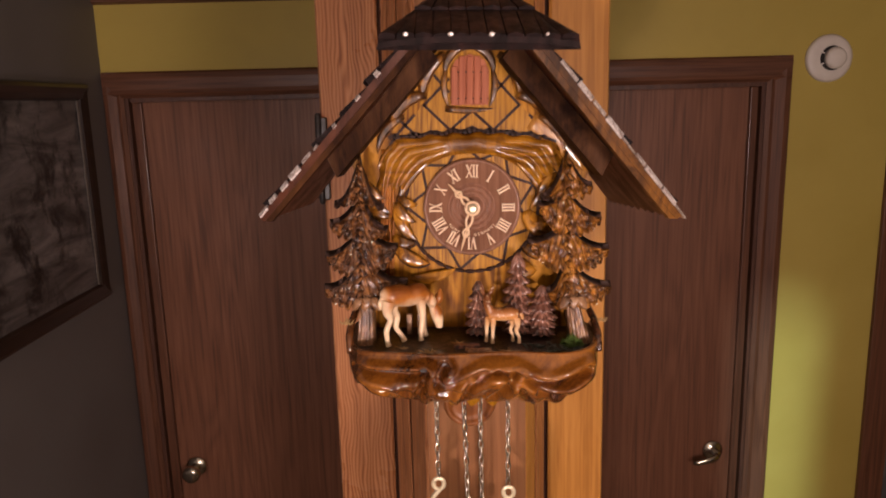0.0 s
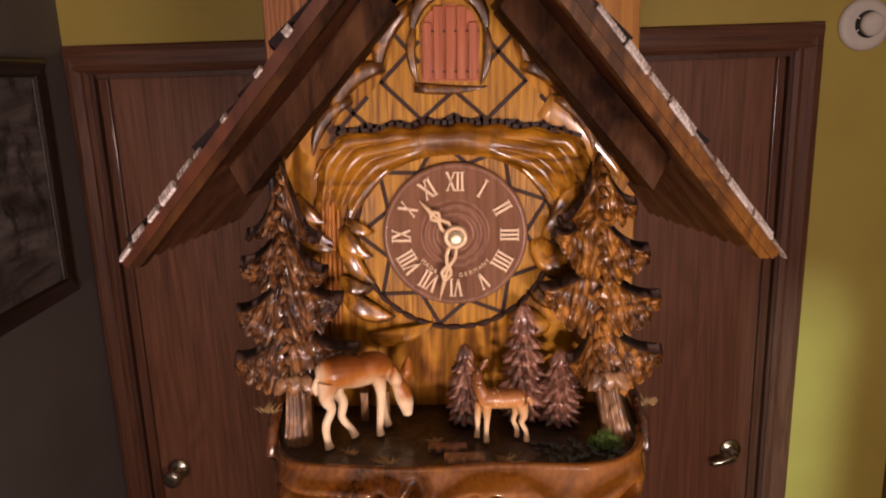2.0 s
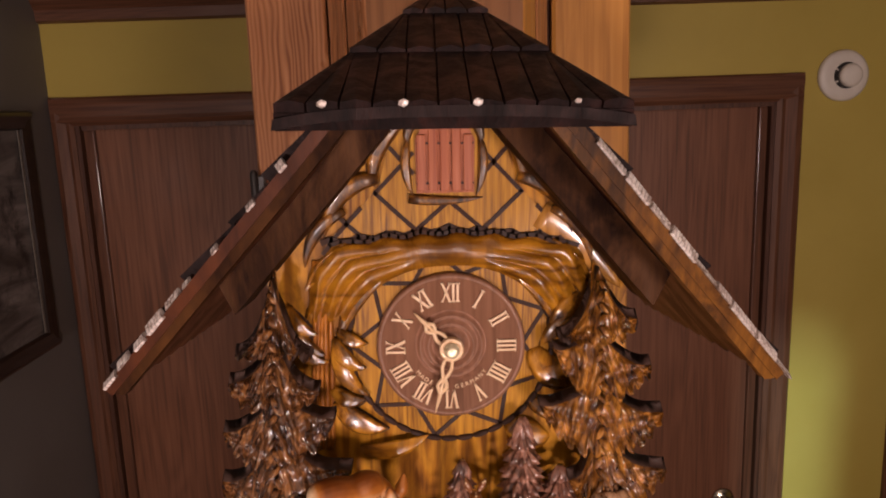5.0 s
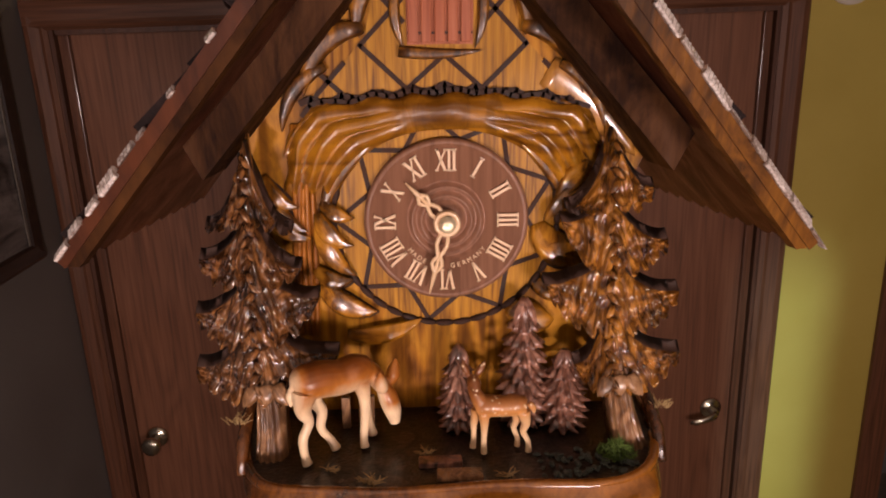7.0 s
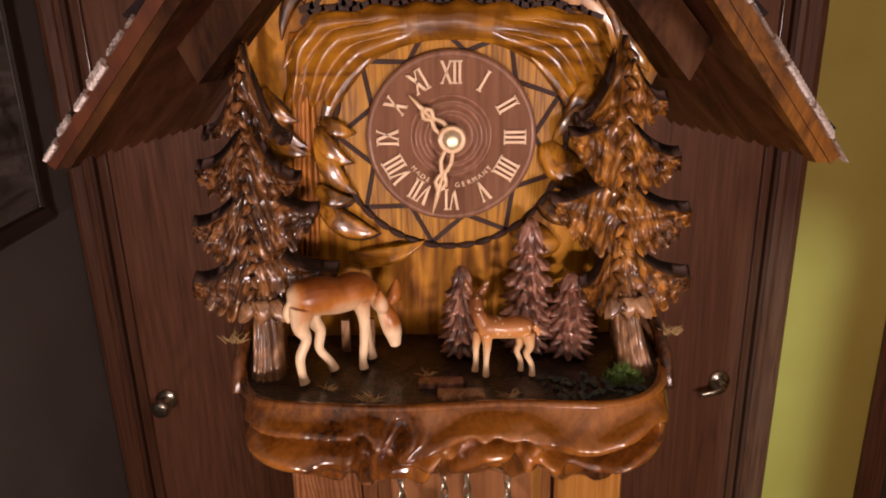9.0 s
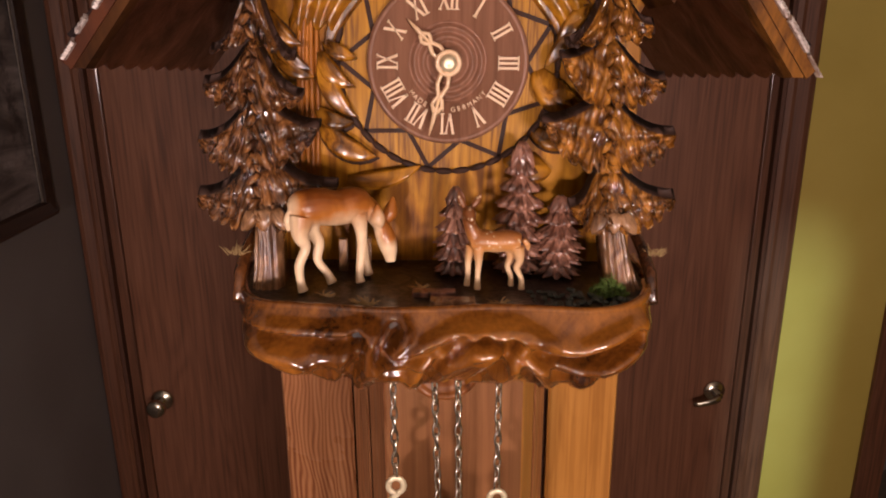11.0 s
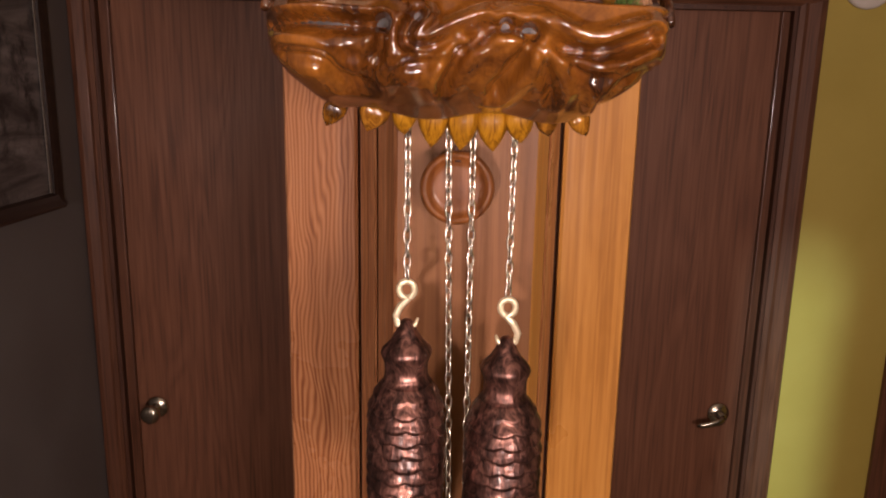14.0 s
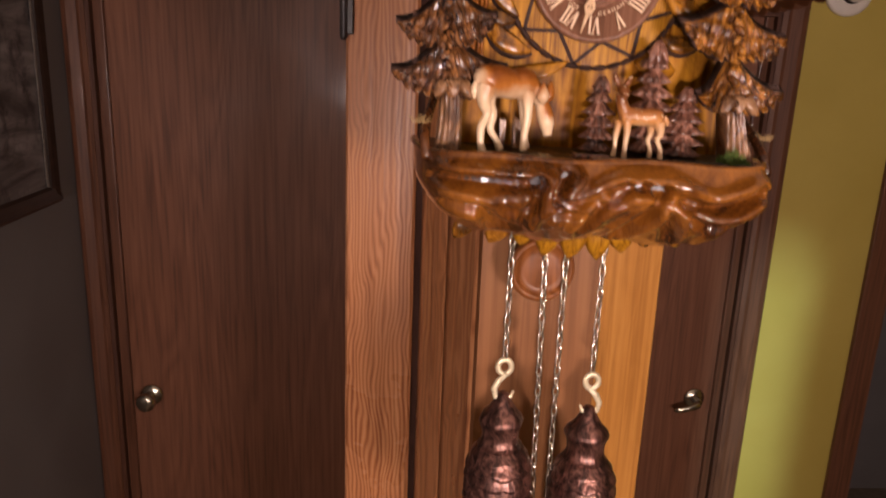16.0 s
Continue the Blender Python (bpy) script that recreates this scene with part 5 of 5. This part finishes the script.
doe = [
    [(-22.5, 0, 26.5, 2.6), (-19.5, 0, 28.0, 6.4), (-12, 0, 28.4, 7.0), (-3, 0, 27.2, 6.6), (4, 0, 28.2, 6.6), (10, 0, 28.2, 4.6)],
    [(6, 0, 28.5, 5.2), (11.5, -0.6, 25.5, 3.9), (15.0, -1.6, 21.0, 3.0), (16.6, -2.4, 18.5, 2.7)],
    [(15.4, -2.2, 20.4, 2.8), (17.0, -3.0, 17.0, 3.7), (18.4, -3.8, 12.4, 2.9), (19.0, -4.2, 9.0, 2.1), (19.2, -4.4, 6.8, 1.6)],
    [(14.6, -4.4, 20.0, 0.9), (12.6, -6.2, 23.2, 2.9), (12.0, -6.8, 28.6, 0.5)],
    [(18.0, -1.2, 20.0, 0.9), (21.2, -0.6, 23.8, 2.9), (22.8, 0.0, 29.2, 0.5)],
    [(-19.5, -2.4, 26, 4.8), (-21.0, -3.2, 20, 3.1), (-19.0, -3.4, 15.5, 1.9), (-22.0, -3.4, 10, 1.5), (-21.8, -3.5, 4, 1.3), (-21.0, -4.2, 0.5, 1.7)],
    [(-14, 2.5, 25, 4.6), (-13.6, 3.0, 19.5, 2.9), (-10.8, 3.0, 15, 1.8), (-11.8, 2.6, 9, 1.4), (-8.0, 1.6, 4, 1.3), (-6.2, 0.8, 0.5, 1.7)],
    [(5.0, -2.8, 25, 3.6), (6.0, -3.2, 19, 2.3), (6.2, -3.2, 13.5, 1.6), (5.2, -3.2, 7, 1.35), (4.8, -3.2, 3, 1.25), (5.0, -3.8, 0.5, 1.6)],
    [(7.0, 2.6, 25, 3.2), (8.0, 3.0, 18, 2.0), (9.6, 3.0, 12, 1.5), (10.6, 3.0, 6, 1.3), (12.0, 2.6, 0.8, 1.6)],
    [(-23, 0, 28, 1.4), (-25.0, 0, 24.5, 1.6), (-24.6, 0, 21.0, 0.6)],
]
doe = [[(x * 1.02, y * 1.15, z * 1.28, r * (1.16 if z > 15 else 1.42)) for x, y, z, r in pts] for pts in doe]
figurine("deer_figurine", (-0.0450, -0.0130, 1.8430), 0.00096, doe, M_doe, "glossy brown and cream grazing doe figurine on the clock's ledge", "deer on the ledge", 27.0)
fawn = [
    [(-9, 0, 17.5, 2.6), (-5, 0, 18, 3.9), (0, 0, 17.6, 3.7), (5, 0, 18, 3.9), (8.5, 0, 17.6, 3.0)],
    [(-7, 0, 19, 3.0), (-9.2, -0.5, 23.5, 2.3), (-10.2, -1.0, 27.5, 2.1)],
    [(-10, -1, 28, 2.2), (-9.6, -2.6, 28.2, 2.4), (-9.2, -5.0, 26.6, 1.5), (-9.1, -6.0, 26.0, 1.0)],
    [(-11, -0.6, 29.5, 0.8), (-12.6, -0.4, 32.5, 1.3), (-13.4, -0.2, 35.6, 0.3)],
    [(-8.8, -0.2, 29.5, 0.8), (-7.0, 0.4, 32, 1.3), (-5.6, 0.8, 34.6, 0.3)],
    [(-6.2, -1.6, 16, 2.2), (-6.0, -2.0, 11, 1.4), (-6.2, -2.0, 6, 1.05), (-6.2, -2.4, 0.5, 1.3)],
    [(-8.4, 1.4, 16, 2.0), (-9.4, 1.8, 10, 1.3), (-9.4, 1.8, 5, 1.0), (-9.8, 1.6, 0.5, 1.3)],
    [(7.4, -1.4, 16, 2.6), (8.4, -1.8, 11.5, 1.6), (7.4, -1.8, 8.6, 1.2), (9.2, -1.8, 4.6, 1.0), (9.4, -2.2, 0.5, 1.3)],
    [(5.4, 1.6, 16, 2.4), (5.6, 1.8, 11, 1.5), (4.6, 1.8, 8, 1.1), (6.0, 1.8, 4, 1.0), (6.0, 1.6, 0.5, 1.2)],
    [(9.6, 0, 18.5, 1.0), (11.2, 0, 16.5, 1.1), (11.4, 0, 14.2, 0.4)],
]
figurine("deer_figurine", (0.0182, -0.0200, 1.8418), 0.00119, fawn, M_fawn, "glossy spotted fawn figurine standing on the clock's ledge", "deer on the ledge")


# ---- pendulum, chains and weights ----
pend = thing("pendulum", (0.0, 0.095, 1.80), "dark wooden pendulum with a turned round bob", "pendulum")
part("rod", boxed(-0.0032, 0.0012, 0.0945, 0.0965, 1.756, 1.818, bevel=0.0006), M_soffit, pend)
bm = lathe(bmesh.new(), [(0.0225, 0), (0.0230, 0.003), (0.0215, 0.0055), (0.0195, 0.0058), (0.0178, 0.0042), (0.0172, 0.0034), (0.012, 0.0038), (0.003, 0.0042)], Matrix.Translation((-0.001, 0.098, 1.7490)) @ TO_FRONT, 48)
part("bob", bm, M_bob, pend, "turned wooden bob with a raised rim", True)


def chain(x0, z0, x1, z1, y, label):
    n = int((z0 - z1) / 0.0072)
    bm = bmesh.new()
    for k in range(n):
        t = (k + 0.5) / n
        c = Vector((x0 + (x1 - x0) * t, y, z0 + (z1 - z0) * t))
        twist = radians(90 * (k % 2) + 35 + 14 * math.sin(k * 0.45))
        pts = []
        for i in range(14):
            a = 2 * math.pi * i / 14
            lx, lz = 0.0018 * math.cos(a), 0.0052 * math.sin(a)
            lx *= 1.0 + 0.12 * abs(math.sin(a))
            pts.append(c + Vector((lx * math.cos(twist), lx * math.sin(twist), lz)))
        tube(bm, pts, 0.00068, 6, 1.0, True)
    return tagged(part("chain", bm, M_chain, None, "", True), label, "chain", "clock chains")


CY = 0.052
chain(-0.0300, 1.806, -0.0300, 1.7010, CY, "short brass link chain carrying a pine cone weight")
chain(0.0285, 1.802, 0.0282, 1.6910, CY, "short brass link chain carrying a pine cone weight")
chain(-0.0080, 1.804, -0.0010, 1.430, CY + 0.006, "long free brass link chain under the clock")
chain(0.0060, 1.804, 0.0070, 1.430, CY + 0.006, "long free brass link chain under the clock")

cone_prof = [(0.0016, 0.0012), (0.0035, 0.000), (0.0062, -0.006), (0.0092, -0.011), (0.0135, -0.0155), (0.0147, -0.0185), (0.0143, -0.0205), (0.0126, -0.0245), (0.0122, -0.029), (0.0126, -0.0335), (0.0150, -0.037)]
body_prof = [(0.0150, -0.037), (0.0190, -0.0425), (0.0212, -0.050), (0.0222, -0.060), (0.0225, -0.080), (0.0224, -0.105), (0.0214, -0.130), (0.0188, -0.150), (0.0145, -0.166), (0.0085, -0.178), (0.0025, -0.184)]


def sampled(prof, h):
    for (r0, h0), (r1, h1) in zip(prof, prof[1:]):
        if h1 <= h <= h0:
            t = (h0 - h) / (h0 - h1)
            return r0 + (r1 - r0) * t
    return prof[-1][0]


def weight(x, z, turn, flip):
    ob = thing("clock_weight", (x, CY, z - 0.184), "antiqued copper pine cone weight on a brass hook", "clock weight", "pine cone weights")
    m = Matrix.Translation((x, CY, z)) @ Matrix.Rotation(turn, 4, "Z")
    part("cap", lathe(bmesh.new(), cone_prof, m, 32, lambda a, h, k: 1 + 0.035 * math.cos(6 * a)), M_copper, ob, "smooth copper cap", True)
    bm = bmesh.new()
    seg, rows, count, pitch = 120, 190, 9, 0.0080
    rings = []
    for j in range(rows + 1):
        h = -0.037 - 0.147 * j / rows
        r = sampled(body_prof, h)
        ring = []
        for i in range(seg):
            a = 2 * math.pi * i / seg
            best = 0.0
            q = (-h - 0.044) / pitch
            for row in (math.floor(q), math.floor(q) - 1):
                fx = (a / (2 * math.pi) * count + 0.5 * (row % 2)) % 1.0 - 0.5
                fz = q - row
                tip = 1.12 - 0.26 * abs(2 * fx) ** 2.0
                if 0 <= fz <= tip:
                    e = fz / tip
                    ridge = 1 - 0.18 * abs(2 * fx)
                    best = max(best, (0.25 + 0.75 * e) * ridge * (1 - max(0, e - 0.88) / 0.12 * 0.5))
            amp = 0.0027 * min(1.0, max(0.0, (-h - 0.040) / 0.010))
            rr = r + amp * (best - 0.35) + 0.0003 * noise.noise(Vector((a * 3, h * 400, x * 90)))
            ring.append(bm.verts.new(m @ Vector((rr * math.cos(a), rr * math.sin(a), h))))
        rings.append(ring)
    for a, b in zip(rings, rings[1:]):
        for i in range(seg):
            bm.faces.new((a[i], a[(i + 1) % seg], b[(i + 1) % seg], b[i]))
    bm.faces.new(rings[0][::-1])
    bm.faces.new(rings[-1])
    part("cone", bm, M_copper, ob, "copper cone of overlapping scales", True)
    f = -1 if flip else 1
    pts = []
    for k in range(13):
        a = radians(-60 + f * 0 + k * 27)
        pts.append((x + f * -0.0052 * math.cos(a) * 0.85, CY - 0.001, z + 0.0190 + 0.0050 * math.sin(a)))
    tail = [(x + f * 0.0008, CY - 0.001, z + 0.0135), (x - f * 0.0035, CY - 0.001, z + 0.0092), (x - f * 0.0062, CY - 0.001, z + 0.0035), (x - f * 0.0050, CY - 0.001, z - 0.002), (x, CY - 0.001, z - 0.0048), (x + f * 0.0050, CY - 0.001, z - 0.002), (x + f * 0.0066, CY - 0.001, z + 0.0022)]
    bm = bmesh.new()
    tube(bm, pts[::-1] + tail, [0.0019] * 13 + [0.0020, 0.0022, 0.0021, 0.0019, 0.0017, 0.0014, 0.0008], 8, 0.6)
    part("hook", bm, M_hook, ob, "pale brassed S-shaped hook", True)


weight(-0.0300, 1.6770, 0.2, False)
weight(0.0283, 1.6672, 0.75, True)
